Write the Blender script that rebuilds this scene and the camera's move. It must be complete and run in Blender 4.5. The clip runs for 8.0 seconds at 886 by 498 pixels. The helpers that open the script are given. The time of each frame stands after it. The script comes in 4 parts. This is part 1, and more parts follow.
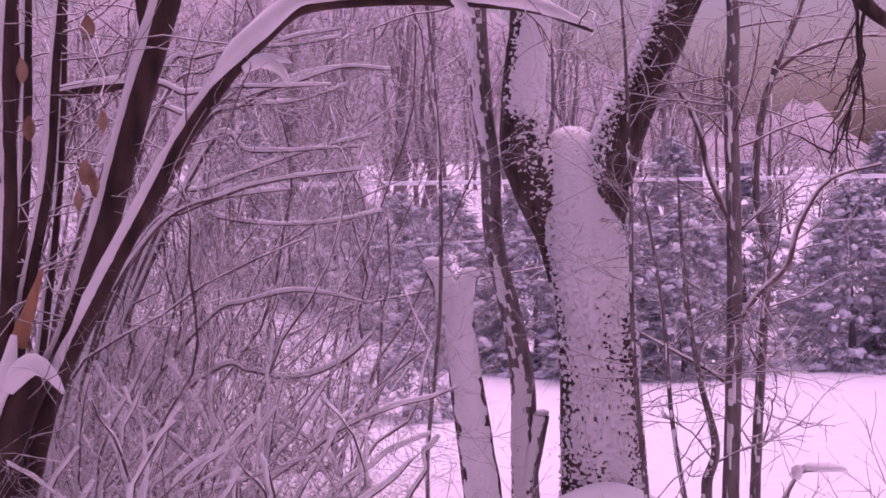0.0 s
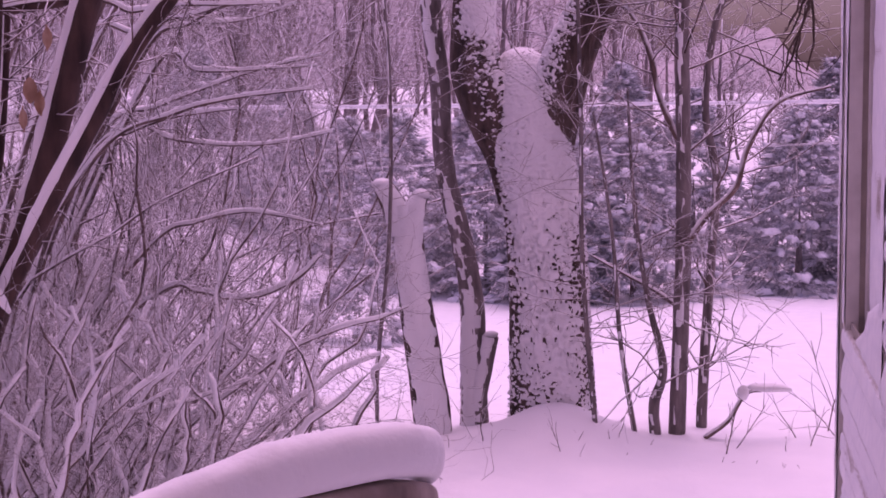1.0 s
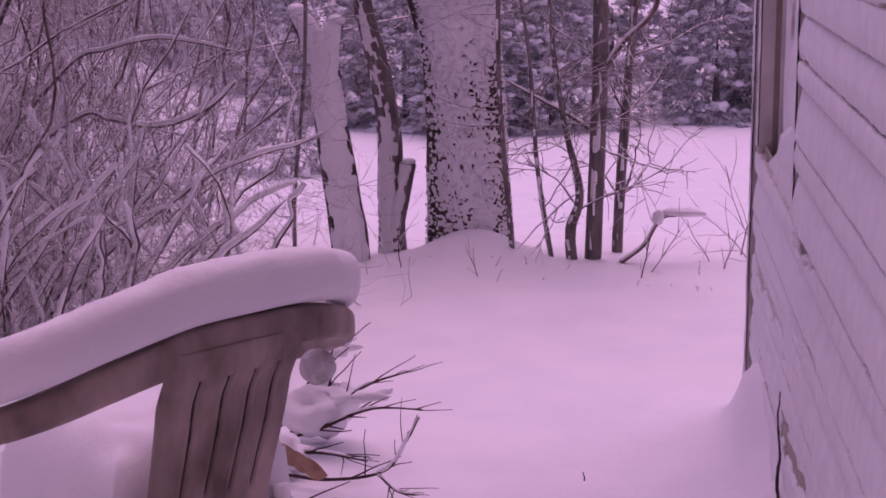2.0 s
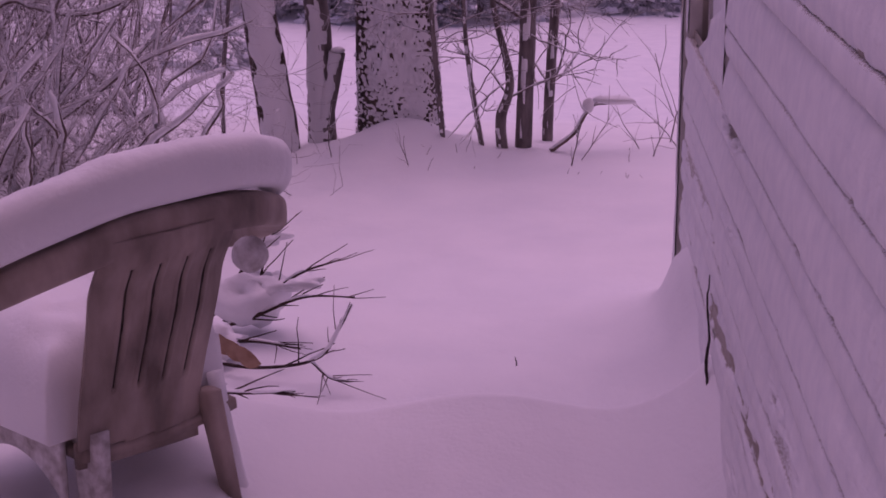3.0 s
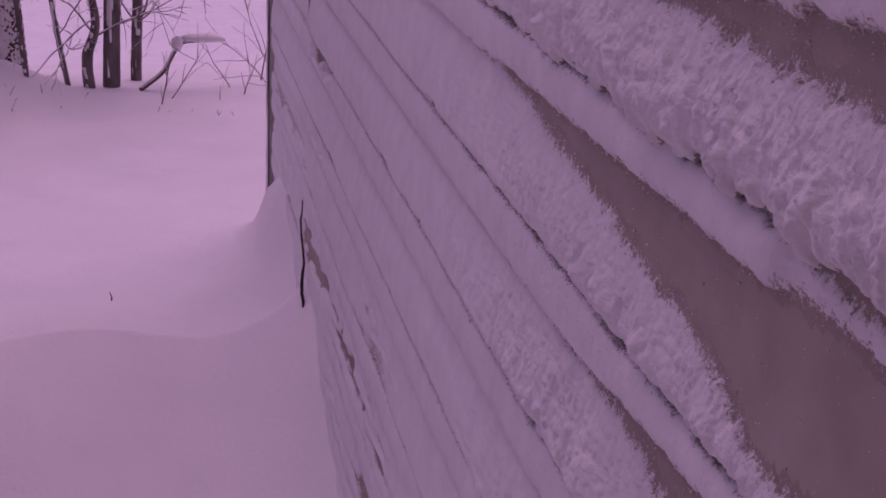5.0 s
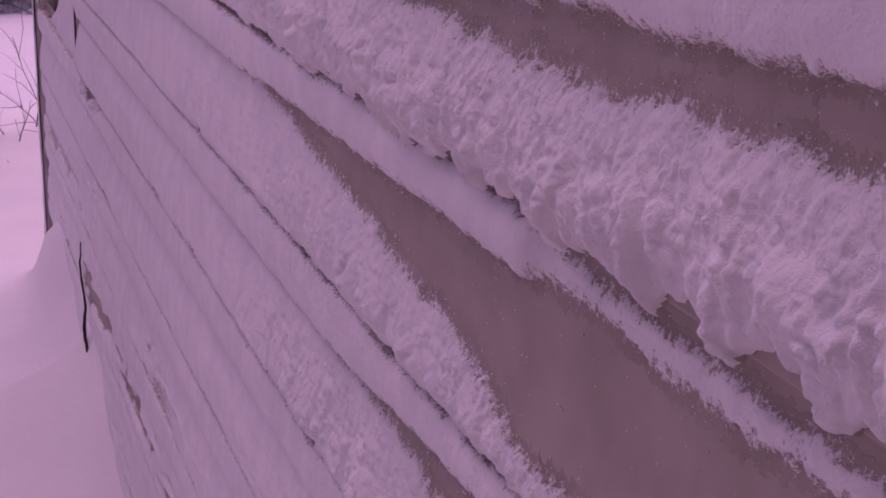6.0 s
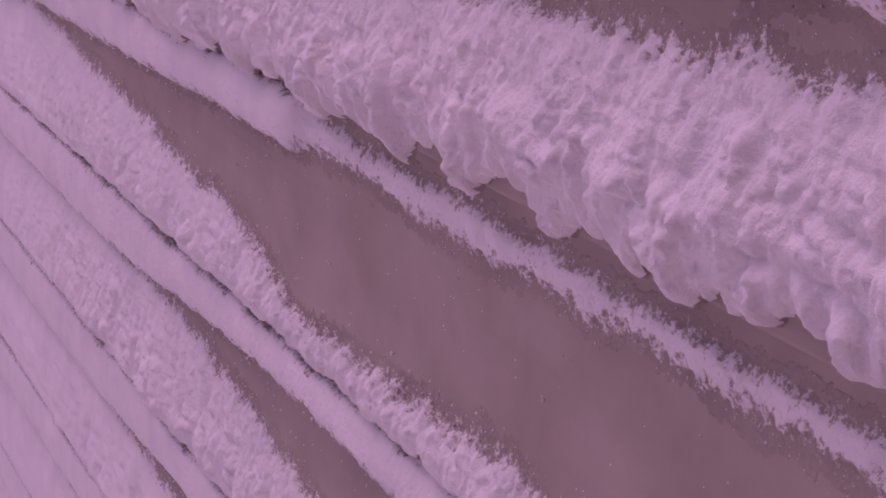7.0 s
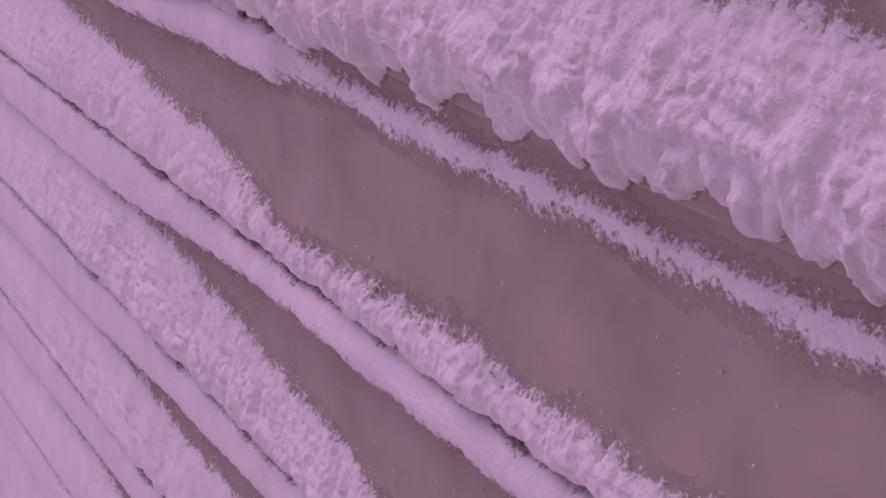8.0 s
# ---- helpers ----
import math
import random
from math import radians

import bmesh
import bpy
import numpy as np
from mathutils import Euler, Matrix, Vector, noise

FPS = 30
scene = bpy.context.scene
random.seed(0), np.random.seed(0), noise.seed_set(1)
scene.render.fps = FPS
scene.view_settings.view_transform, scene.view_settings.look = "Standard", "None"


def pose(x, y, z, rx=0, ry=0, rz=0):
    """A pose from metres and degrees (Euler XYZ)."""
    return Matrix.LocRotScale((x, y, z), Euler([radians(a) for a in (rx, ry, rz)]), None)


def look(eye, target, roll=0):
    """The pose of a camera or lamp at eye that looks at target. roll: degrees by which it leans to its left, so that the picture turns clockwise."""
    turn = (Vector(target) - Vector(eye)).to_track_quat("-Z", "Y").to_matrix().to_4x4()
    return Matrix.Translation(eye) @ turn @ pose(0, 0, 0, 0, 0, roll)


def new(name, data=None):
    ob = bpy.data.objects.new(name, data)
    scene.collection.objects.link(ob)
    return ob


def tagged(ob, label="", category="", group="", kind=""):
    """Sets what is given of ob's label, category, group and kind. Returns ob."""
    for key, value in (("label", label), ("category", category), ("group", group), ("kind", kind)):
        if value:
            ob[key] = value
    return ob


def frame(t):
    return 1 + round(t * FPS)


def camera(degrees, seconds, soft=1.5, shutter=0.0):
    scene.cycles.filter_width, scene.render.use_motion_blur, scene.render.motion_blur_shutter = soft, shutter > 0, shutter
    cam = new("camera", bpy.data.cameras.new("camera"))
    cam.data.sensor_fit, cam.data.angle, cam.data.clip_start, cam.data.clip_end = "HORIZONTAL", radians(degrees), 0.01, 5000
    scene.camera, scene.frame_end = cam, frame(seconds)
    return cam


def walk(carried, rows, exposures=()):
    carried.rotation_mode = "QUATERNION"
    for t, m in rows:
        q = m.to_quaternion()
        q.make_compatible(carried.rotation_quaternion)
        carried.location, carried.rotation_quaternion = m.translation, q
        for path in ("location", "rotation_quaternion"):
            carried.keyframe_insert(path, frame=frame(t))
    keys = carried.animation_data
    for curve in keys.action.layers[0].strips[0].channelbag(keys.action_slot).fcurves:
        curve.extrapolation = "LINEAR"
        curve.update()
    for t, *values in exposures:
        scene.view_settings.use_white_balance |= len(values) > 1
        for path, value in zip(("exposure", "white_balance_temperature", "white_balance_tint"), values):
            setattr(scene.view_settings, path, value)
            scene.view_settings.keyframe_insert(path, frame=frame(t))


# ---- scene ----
cam = camera(30.7, 8.0, soft=1.7)
PATH = [
    (0, (0.005, -0.013, 1.559), (-0.385, 1.945, 1.443), -0.79),
    (0.5, (0.004, -0.008, 1.552), (-0.364, 1.954, 1.433), -0.65),
    (1, (0.005, -0.002, 1.542), (-0.324, 1.959, 1.333), -0.52),
    (1.5, (0.003, 0.014, 1.539), (-0.275, 1.969, 1.222), -0.08),
    (1.7, (0.014, 0.009, 1.528), (-0.240, 1.960, 1.168), -0.34),
    (2.8, (0.008, 0.014, 1.516), (-0.160, 1.936, 0.990), -0.23),
    (3, (0.007, 0.010, 1.508), (-0.132, 1.929, 0.962), -0.34),
    (3.5, (0.001, 0.001, 1.499), (-0.017, 1.921, 0.943), 0.03),
    (4, (-0.012, -0.015, 1.482), (0.089, 1.897, 0.905), 1.17),
    (4.5, (0.003, -0.028, 1.461), (0.236, 1.865, 0.860), 1.95),
    (4.7, (0.003, -0.030, 1.463), (0.291, 1.852, 0.850), 2.23),
    (5.8, (0.051, 0.000, 1.427), (0.589, 1.853, 0.899), 0.53),
    (6, (0.043, -0.019, 1.431), (0.644, 1.809, 0.884), 0.72),
    (6.5, (0.028, -0.075, 1.417), (0.771, 1.699, 0.871), 0.48),
    (7, (0.012, -0.124, 1.410), (0.855, 1.585, 0.804), 0.35),
    (7.5, (-0.022, -0.187, 1.412), (0.822, 1.510, 0.771), -0.45),
    (8, (-0.050, -0.242, 1.419), (0.824, 1.435, 0.767), -0.61),
]
EXPOSURES = [(0, 0.28, 6800, 106), (1, 0.20, 6750, 102), (2, -0.28, 6750, 102), (3.5, -0.78, 6700, 102), (4.7, -0.80, 6700, 102), (6, -0.38, 6900, 102), (7, 0.02, 7000, 101), (8, 0.14, 7000, 101)]
walk(cam, [(t, look(eye, target, roll)) for t, eye, target, roll in PATH], EXPOSURES)

# ---- sky and sun: flat winter overcast ----
world = bpy.data.worlds.new("sky")
scene.world = world
world.use_nodes = True
wn = world.node_tree.nodes
sky = wn.new("ShaderNodeTexSky")
sky.sky_type, sky.sun_disc = "NISHITA", False
sky.sun_elevation, sky.sun_rotation = radians(77), radians(12)
sky.dust_density, sky.air_density, sky.ozone_density = 3.2, 1.0, 1.0
wn["Background"].inputs["Strength"].default_value = 0.07
world.node_tree.links.new(sky.outputs[0], wn["Background"].inputs["Color"])
sun = new("sun", bpy.data.lights.new("sun", "SUN"))
sun.data.energy, sun.data.angle, sun.data.color = 1.5, radians(70), (1.0, 0.98, 0.96)
sun.matrix_world = look((0.3, 8.7, 10), (0, 4, 0))


# ---- noise on arrays ----
def lattice(ix, iy, seed):
    h = (ix.astype(np.int64) * 374761393 + iy.astype(np.int64) * 668265263 + seed * 982451653) & 0xFFFFFFFF
    h = ((h ^ (h >> 13)) * 1274126177) & 0xFFFFFFFF
    return ((h ^ (h >> 16)) & 0xFFFF) / 65535.0


def smooth_noise(x, y, seed=0):
    ix, iy = np.floor(x), np.floor(y)
    fx, fy = x - ix, y - iy
    fx, fy = fx * fx * (3 - 2 * fx), fy * fy * (3 - 2 * fy)
    a, b = lattice(ix, iy, seed), lattice(ix + 1, iy, seed)
    c, d = lattice(ix, iy + 1, seed), lattice(ix + 1, iy + 1, seed)
    return (a + (b - a) * fx + (c - a + (a - b - c + d) * fx) * fy) * 2 - 1


def fbm(x, y, octaves=4, seed=0, gain=0.5):
    x, y = np.broadcast_arrays(np.asarray(x, float), np.asarray(y, float))
    total, amp = np.zeros(x.shape), 1.0
    for n in range(octaves):
        total += amp * smooth_noise(x * 2**n + 17.3 * n, y * 2**n - 9.1 * n, seed + n)
        amp *= gain
    return total


def step(a, b, x):
    t = np.clip((x - a) / (b - a), 0, 1)
    return t * t * (3 - 2 * t)


# ---- materials ----
def material(name, rough=0.7):
    m = bpy.data.materials.new(name)
    m.use_nodes = True
    return m, m.node_tree.nodes, m.node_tree.links, m.node_tree.nodes["Principled BSDF"]


def noise_node(n, l, scale, detail=4.0, stretch=None):
    tex = n.new("ShaderNodeTexNoise")
    tex.inputs["Scale"].default_value, tex.inputs["Detail"].default_value = scale, detail
    co = n.new("ShaderNodeTexCoord")
    if stretch:
        mp = n.new("ShaderNodeMapping")
        mp.inputs["Scale"].default_value = stretch
        l.new(co.outputs["Object"], mp.inputs["Vector"])
        l.new(mp.outputs[0], tex.inputs["Vector"])
    else:
        l.new(co.outputs["Object"], tex.inputs["Vector"])
    return tex


def ramp(n, l, source, stops):
    r = n.new("ShaderNodeValToRGB")
    while len(r.color_ramp.elements) < len(stops):
        r.color_ramp.elements.new(0.5)
    for e, (at, c) in zip(r.color_ramp.elements, stops):
        e.position, e.color = at, (*c, 1)
    l.new(source, r.inputs[0])
    return r


def bump(n, l, b, sources):
    last = None
    for tex, strength, dist in sources:
        k = n.new("ShaderNodeBump")
        k.inputs["Strength"].default_value, k.inputs["Distance"].default_value = strength, dist
        l.new(tex.outputs[0], k.inputs["Height"])
        if last:
            l.new(last.outputs[0], k.inputs["Normal"])
        last = k
    l.new(last.outputs[0], b.inputs["Normal"])


def plain(name, dark, light, scale, rough, bumps=(), stretch=None, metal=0.0):
    m, n, l, b = material(name)
    tex = noise_node(n, l, scale, 6.0, stretch)
    r = ramp(n, l, tex.outputs[0], [(0.3, dark), (0.7, light)])
    l.new(r.outputs[0], b.inputs["Base Color"])
    b.inputs["Roughness"].default_value, b.inputs["Metallic"].default_value = rough, metal
    b.inputs["Specular IOR Level"].default_value = 0.25
    if bumps:
        bump(n, l, b, [(noise_node(n, l, s, 5.0, st), k, d) for s, k, d, st in bumps])
    return m


SNOW = plain("snow", (0.80, 0.81, 0.83), (0.87, 0.87, 0.88), 3.0, 0.75, [(9.0, 0.25, 0.02, None), (90.0, 0.3, 0.004, None)])
WALL_SNOW = plain("wind_packed_snow", (0.78, 0.79, 0.82), (0.87, 0.87, 0.88), 25.0, 0.8, [(130.0, 0.45, 0.004, None), (420.0, 0.75, 0.002, None), (1400.0, 0.8, 0.0008, None)])
PAINT_DARK, PAINT_LIGHT = (0.335, 0.295, 0.255), (0.43, 0.385, 0.335)
PAINT = plain("tan_paint", PAINT_DARK, PAINT_LIGHT, 14.0, 0.55,
              [(70.0, 0.5, 0.0016, (1, 0.05, 1.6)), (9.0, 0.12, 0.004, (1, 0.3, 1)), (320.0, 0.3, 0.0005, None)])
TRIM = plain("weathered_trim", (0.50, 0.47, 0.44), (0.70, 0.67, 0.63), 8.0, 0.6, [(40.0, 0.3, 0.002, (1, 1, 0.06))])
BARK = plain("bark", (0.035, 0.026, 0.022), (0.14, 0.10, 0.085), 22.0, 0.9, [(30.0, 1.0, 0.03, (1, 1, 0.25)), (120.0, 0.6, 0.006, None)], (1, 1, 0.3))
GREY_BARK = plain("grey_bark", (0.10, 0.085, 0.08), (0.27, 0.235, 0.225), 26.0, 0.9, [(45.0, 0.8, 0.01, (1, 1, 0.3))], (1, 1, 0.3))
RED_BARK = plain("smooth_reddish_bark", (0.03, 0.019, 0.017), (0.10, 0.058, 0.048), 18.0, 0.8, [(60.0, 0.6, 0.006, (1, 1, 0.4))], (1, 1, 0.3))
PLASTIC = plain("dirty_resin", (0.15, 0.115, 0.095), (0.46, 0.375, 0.325), 9.0, 0.6, [(50.0, 0.2, 0.003, None), (300.0, 0.15, 0.0008, None)], (1, 1, 0.5))
SLOT_DARK = plain("slot_dark", (0.025, 0.018, 0.015), (0.09, 0.065, 0.055), 40.0, 0.8)
FROST = plain("frosted_resin", (0.36, 0.33, 0.31), (0.72, 0.71, 0.71), 38.0, 0.7, [(120.0, 0.5, 0.003, None)])
LEAF = plain("dead_leaf", (0.28, 0.16, 0.10), (0.44, 0.28, 0.19), 25.0, 0.7)
# needle colour is lifted to stand in for haze over the distance
NEEDLE = plain("hazed_pine_needles", (0.31, 0.31, 0.32), (0.48, 0.48, 0.49), 2.0, 0.9)
CABLE = plain("snowy_cable", (0.25, 0.24, 0.25), (0.8, 0.8, 0.82), 5.0, 0.7)
GLASS = plain("frosted_window_glass", (0.45, 0.43, 0.43), (0.62, 0.60, 0.60), 14.0, 0.35)
IRON = plain("dark_iron", (0.02, 0.018, 0.016), (0.06, 0.045, 0.04), 40.0, 0.7)
SPLIT = plain("split_wood", (0.36, 0.17, 0.09), (0.52, 0.28, 0.16), 30.0, 0.7, [(80.0, 0.6, 0.004, (1, 1, 0.1))], (1, 1, 0.15))


def snowy(name, dark, light, scale, level, soft):
    """Bark that carries snow on its upper sides."""
    m, n, l, b = material(name)
    tex = noise_node(n, l, scale, 5.0)
    base = ramp(n, l, tex.outputs[0], [(0.3, dark), (0.7, light)])
    geo = n.new("ShaderNodeNewGeometry")
    sep = n.new("ShaderNodeSeparateXYZ")
    l.new(geo.outputs["Normal"], sep.inputs[0])
    add = n.new("ShaderNodeMath")
    add.operation = "MULTIPLY_ADD"
    patch = noise_node(n, l, 9.0, 3.0)
    l.new(patch.outputs[0], add.inputs[0])
    add.inputs[1].default_value = 0.8
    l.new(sep.outputs["Z"], add.inputs[2])
    cover = ramp(n, l, add.outputs[0], [(level, (0, 0, 0)), (level + soft, (1, 1, 1))])
    mix = n.new("ShaderNodeMix")
    mix.data_type = "RGBA"
    l.new(cover.outputs[0], mix.inputs[0])
    l.new(base.outputs[0], mix.inputs[6])
    mix.inputs[7].default_value = (0.84, 0.84, 0.86, 1)
    l.new(mix.outputs[2], b.inputs["Base Color"])
    b.inputs["Roughness"].default_value = 0.85
    b.inputs["Specular IOR Level"].default_value = 0.15
    return m


def crusted():
    """Wind-packed snow that thins out into single grains on the paint along its edges."""
    m, n, l, b = material("crusted_snow_on_paint")
    paint = ramp(n, l, noise_node(n, l, 14.0, 6.0).outputs[0], [(0.3, PAINT_DARK), (0.7, PAINT_LIGHT)])
    snow = ramp(n, l, noise_node(n, l, 25.0, 5.0).outputs[0], [(0.3, (0.78, 0.79, 0.82)), (0.7, (0.87, 0.87, 0.88))])
    at = n.new("ShaderNodeAttribute")
    at.attribute_name = "cover"
    grain = noise_node(n, l, 260.0, 7.0)
    grain.inputs["Roughness"].default_value = 0.75
    total = n.new("ShaderNodeMath")
    total.operation = "ADD"
    l.new(at.outputs["Fac"], total.inputs[0])
    l.new(grain.outputs[0], total.inputs[1])
    mask = ramp(n, l, total.outputs[0], [(0.50, (0, 0, 0)), (0.60, (1, 1, 1))])
    mix = n.new("ShaderNodeMix")
    mix.data_type = "RGBA"
    l.new(mask.outputs[0], mix.inputs[0])
    l.new(paint.outputs[0], mix.inputs[6])
    l.new(snow.outputs[0], mix.inputs[7])
    l.new(mix.outputs[2], b.inputs["Base Color"])
    b.inputs["Roughness"].default_value = 0.8
    b.inputs["Specular IOR Level"].default_value = 0.2
    bump(n, l, b, [(noise_node(n, l, 110.0, 6.0), 0.22, 0.004), (noise_node(n, l, 420.0, 6.0), 0.6, 0.0020), (noise_node(n, l, 1500.0, 4.0), 0.55, 0.0007), (mask, 0.25, 0.0006)])
    return m


CRUST = crusted()
TWIG = snowy("snowy_twig", (0.06, 0.042, 0.038), (0.22, 0.155, 0.135), 12.0, 0.38, 0.28)
# far twigs: bark paler than TWIG, haze put into the base colour
FAR_TWIG = snowy("far_hazed_snowy_twig", (0.17, 0.13, 0.125), (0.30, 0.24, 0.23), 1.5, 0.75, 0.5)
# distance haze is painted into this pale ridge colour
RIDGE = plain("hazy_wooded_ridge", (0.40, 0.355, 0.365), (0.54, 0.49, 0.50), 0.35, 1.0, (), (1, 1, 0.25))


# ---- mesh helpers ----
class Geo:
    """Gathers tubes, grids and lumps into one mesh."""

    def __init__(self):
        self.v, self.f, self.q, self.n, self.w, self.cover = [], [], [], 0, {}, []

    def put(self, verts, faces):
        self.v.append(np.asarray(verts, float).reshape(-1, 3))
        self.q.append(np.asarray(faces) + self.n)
        self.n += len(self.v[-1])

    def tube(self, pts, radii, sides=5, cap=True, rough=0.0, seed=0):
        pts, radii = np.asarray(pts, float), np.broadcast_to(radii, len(pts))
        d = np.gradient(pts, axis=0)
        d /= np.linalg.norm(d, axis=1, keepdims=True) + 1e-9
        ref = np.array([0.31, 0.94, 0.12]) if abs(d[:, 1]).mean() < 0.8 else np.array([1.0, 0.1, 0.2])
        a = np.cross(d, ref)
        a /= np.linalg.norm(a, axis=1, keepdims=True)
        b = np.cross(d, a)
        ang = np.arange(sides) * 2 * np.pi / sides
        r = radii[:, None] * np.ones(sides)
        if rough:
            along = np.r_[0, np.cumsum(np.linalg.norm(np.diff(pts, axis=0), axis=1))]
            r = r * (1 + rough * fbm(np.sin(ang)[None] * 3 + np.cos(ang)[None] * 2.3, along[:, None] / (radii.mean() * 3) + np.cos(ang)[None] * 2, 3, seed))
        ring = pts[:, None] + r[..., None] * (np.cos(ang)[None, :, None] * a[:, None] + np.sin(ang)[None, :, None] * b[:, None])
        i, j = np.meshgrid(np.arange(len(pts) - 1), np.arange(sides), indexing="ij")
        k = (j + 1) % sides
        faces = np.stack([i * sides + j, i * sides + k, (i + 1) * sides + k, (i + 1) * sides + j], -1).reshape(-1, 4)
        self.put(ring.reshape(-1, 3), faces)
        if cap:
            base = self.n - len(pts) * sides
            self.f.append([base + s for s in reversed(range(sides))])
            self.f.append([base + (len(pts) - 1) * sides + s for s in range(sides)])

    def grid(self, pts, keep=None, cover=None):
        """A sheet of points (rows, columns, 3); keep: which points may carry faces."""
        rows, cols = pts.shape[:2]
        i, j = np.meshgrid(np.arange(rows - 1), np.arange(cols - 1), indexing="ij")
        quads = np.stack([i * cols + j, (i + 1) * cols + j, (i + 1) * cols + j + 1, i * cols + j + 1], -1).reshape(-1, 4)
        verts = pts.reshape(-1, 3)
        if keep is not None:
            quads = quads[keep.reshape(-1)[quads].any(1)]
            used = np.unique(quads)
            index = np.zeros(len(verts), int)
            index[used] = np.arange(len(used))
            verts, quads = verts[used], index[quads]
            cover = None if cover is None else cover.reshape(-1)[used]
        if len(quads):
            if cover is not None:
                self.cover.append(cover.reshape(-1))
            self.put(verts, quads)

    def lump(self, centre, size, turn=0.0, rough=0.2, seed=0, rings=6, sides=9):
        th = np.linspace(0.02, np.pi - 0.02, rings)[:, None]
        ph = (np.arange(sides + 1) % sides * 2 * np.pi / sides)[None]
        k = 1 + rough * fbm(np.cos(ph) * np.sin(th) * 1.7 + seed * 3.1, np.sin(ph) * np.sin(th) * 1.7 + np.cos(th) * 1.3, 2, seed)
        x, y, z = np.sin(th) * np.cos(ph) * k * size[0], np.sin(th) * np.sin(ph) * k * size[1], np.cos(th) * k * size[2]
        c, s = math.cos(turn), math.sin(turn)
        self.grid(np.stack([x * c - y * s, x * s + y * c, z + 0 * ph], -1) + np.asarray(centre))

    def box(self, lo, hi):
        (x0, y0, z0), (x1, y1, z1) = lo, hi
        self.put([(x, y, z) for x in (x0, x1) for y in (y0, y1) for z in (z0, z1)],
                 [(0, 1, 3, 2), (4, 6, 7, 5), (0, 4, 5, 1), (2, 3, 7, 6), (0, 2, 6, 4), (1, 5, 7, 3)])

    def wire(self, pts, r0, r1, sides):
        """A thin twig; alike ones are turned into tubes together."""
        self.w.setdefault((len(pts), sides), []).append((pts, r0, r1))

    def flush(self):
        for (count, sides), rows in self.w.items():
            P = np.array([q[0] for q in rows])
            k = np.linspace(0, 1, count)
            R = np.array([q[1] for q in rows])[:, None] * (1 - k) + np.array([q[2] for q in rows])[:, None] * k
            d = np.gradient(P, axis=1)
            d /= np.linalg.norm(d, axis=2, keepdims=True) + 1e-9
            a = np.cross(d, np.array([0.31, 0.90, 0.22]))
            a /= np.linalg.norm(a, axis=2, keepdims=True) + 1e-9
            b = np.cross(d, a)
            ang = np.arange(sides) * 2 * np.pi / sides
            ring = P[:, :, None] + R[:, :, None, None] * (np.cos(ang)[:, None] * a[:, :, None] + np.sin(ang)[:, None] * b[:, :, None])
            i, j = np.meshgrid(np.arange(count - 1), np.arange(sides), indexing="ij")
            m = (j + 1) % sides
            one = np.stack([i * sides + j, i * sides + m, (i + 1) * sides + m, (i + 1) * sides + j], -1).reshape(-1, 4)
            self.put(ring.reshape(-1, 3), (np.arange(len(rows))[:, None, None] * count * sides + one).reshape(-1, 4))
        self.w = {}

    def mesh(self, name, mat, smooth=True):
        self.flush()
        me = bpy.data.meshes.new(name)
        verts = np.concatenate(self.v)
        quads = list(self.q)
        if self.f:
            quads += [np.array([c for c in f], int)[None] for f in self.f]
        sizes = np.concatenate([np.full(len(k), k.shape[1]) for k in quads])
        flat = np.concatenate([k.reshape(-1) for k in quads])
        me.vertices.add(len(verts))
        me.vertices.foreach_set("co", verts.reshape(-1))
        me.loops.add(len(flat))
        me.loops.foreach_set("vertex_index", flat.astype(np.int32))
        me.polygons.add(len(sizes))
        me.polygons.foreach_set("loop_start", np.r_[0, np.cumsum(sizes)[:-1]].astype(np.int32))
        me.polygons.foreach_set("use_smooth", np.full(len(sizes), bool(smooth)))
        if self.cover:
            at = me.attributes.new("cover", "FLOAT", "POINT")
            at.data.foreach_set("value", np.concatenate(self.cover).astype(np.float32))
        me.materials.append(mat)
        me.update(calc_edges=True)
        return me


def part(name, geo, mat, parent=None, label="", smooth=True):
    ob = new(name, geo.mesh(name, mat, smooth))
    if parent:
        ob.parent = parent
    return tagged(ob, label)


def thing(name, label, category, group="", kind="", at=(0, 0, 0)):
    """An Empty at the thing's base; its parts are built in world coordinates."""
    ob = new(name)
    ob.location = at
    ob.empty_display_size = 0.05
    bpy.context.view_layer.update()
    return tagged(ob, label, category, group, kind)


STUFF = ("twig_mass", "snow_load", "crown", "snow_crust", "blown_snow", "frost_grain")


def add(name, geo, mat, owner, label="", smooth=True):
    ob = tagged(part(name, geo, mat, None, label, smooth), kind="stuff" if name in STUFF else "")
    ob.parent = owner
    ob.matrix_parent_inverse = Matrix.Translation(owner.location).inverted()
    return ob


def curve(pts, n):
    """A smooth line through a few points, which may carry radii as a fourth number."""
    p = np.asarray(pts, float)
    p = np.vstack([2 * p[0] - p[1], p, 2 * p[-1] - p[-2]])
    out = []
    for k in range(1, len(p) - 2):
        t = np.linspace(0, 1, n, endpoint=False)[:, None]
        a, b, c, d = p[k - 1 : k + 3]
        out.append(0.5 * (2 * b + (c - a) * t + (2 * a - 5 * b + 4 * c - d) * t**2 + (3 * b - a - 3 * c + d) * t**3))
    return np.vstack(out + [p[-2:-1]])


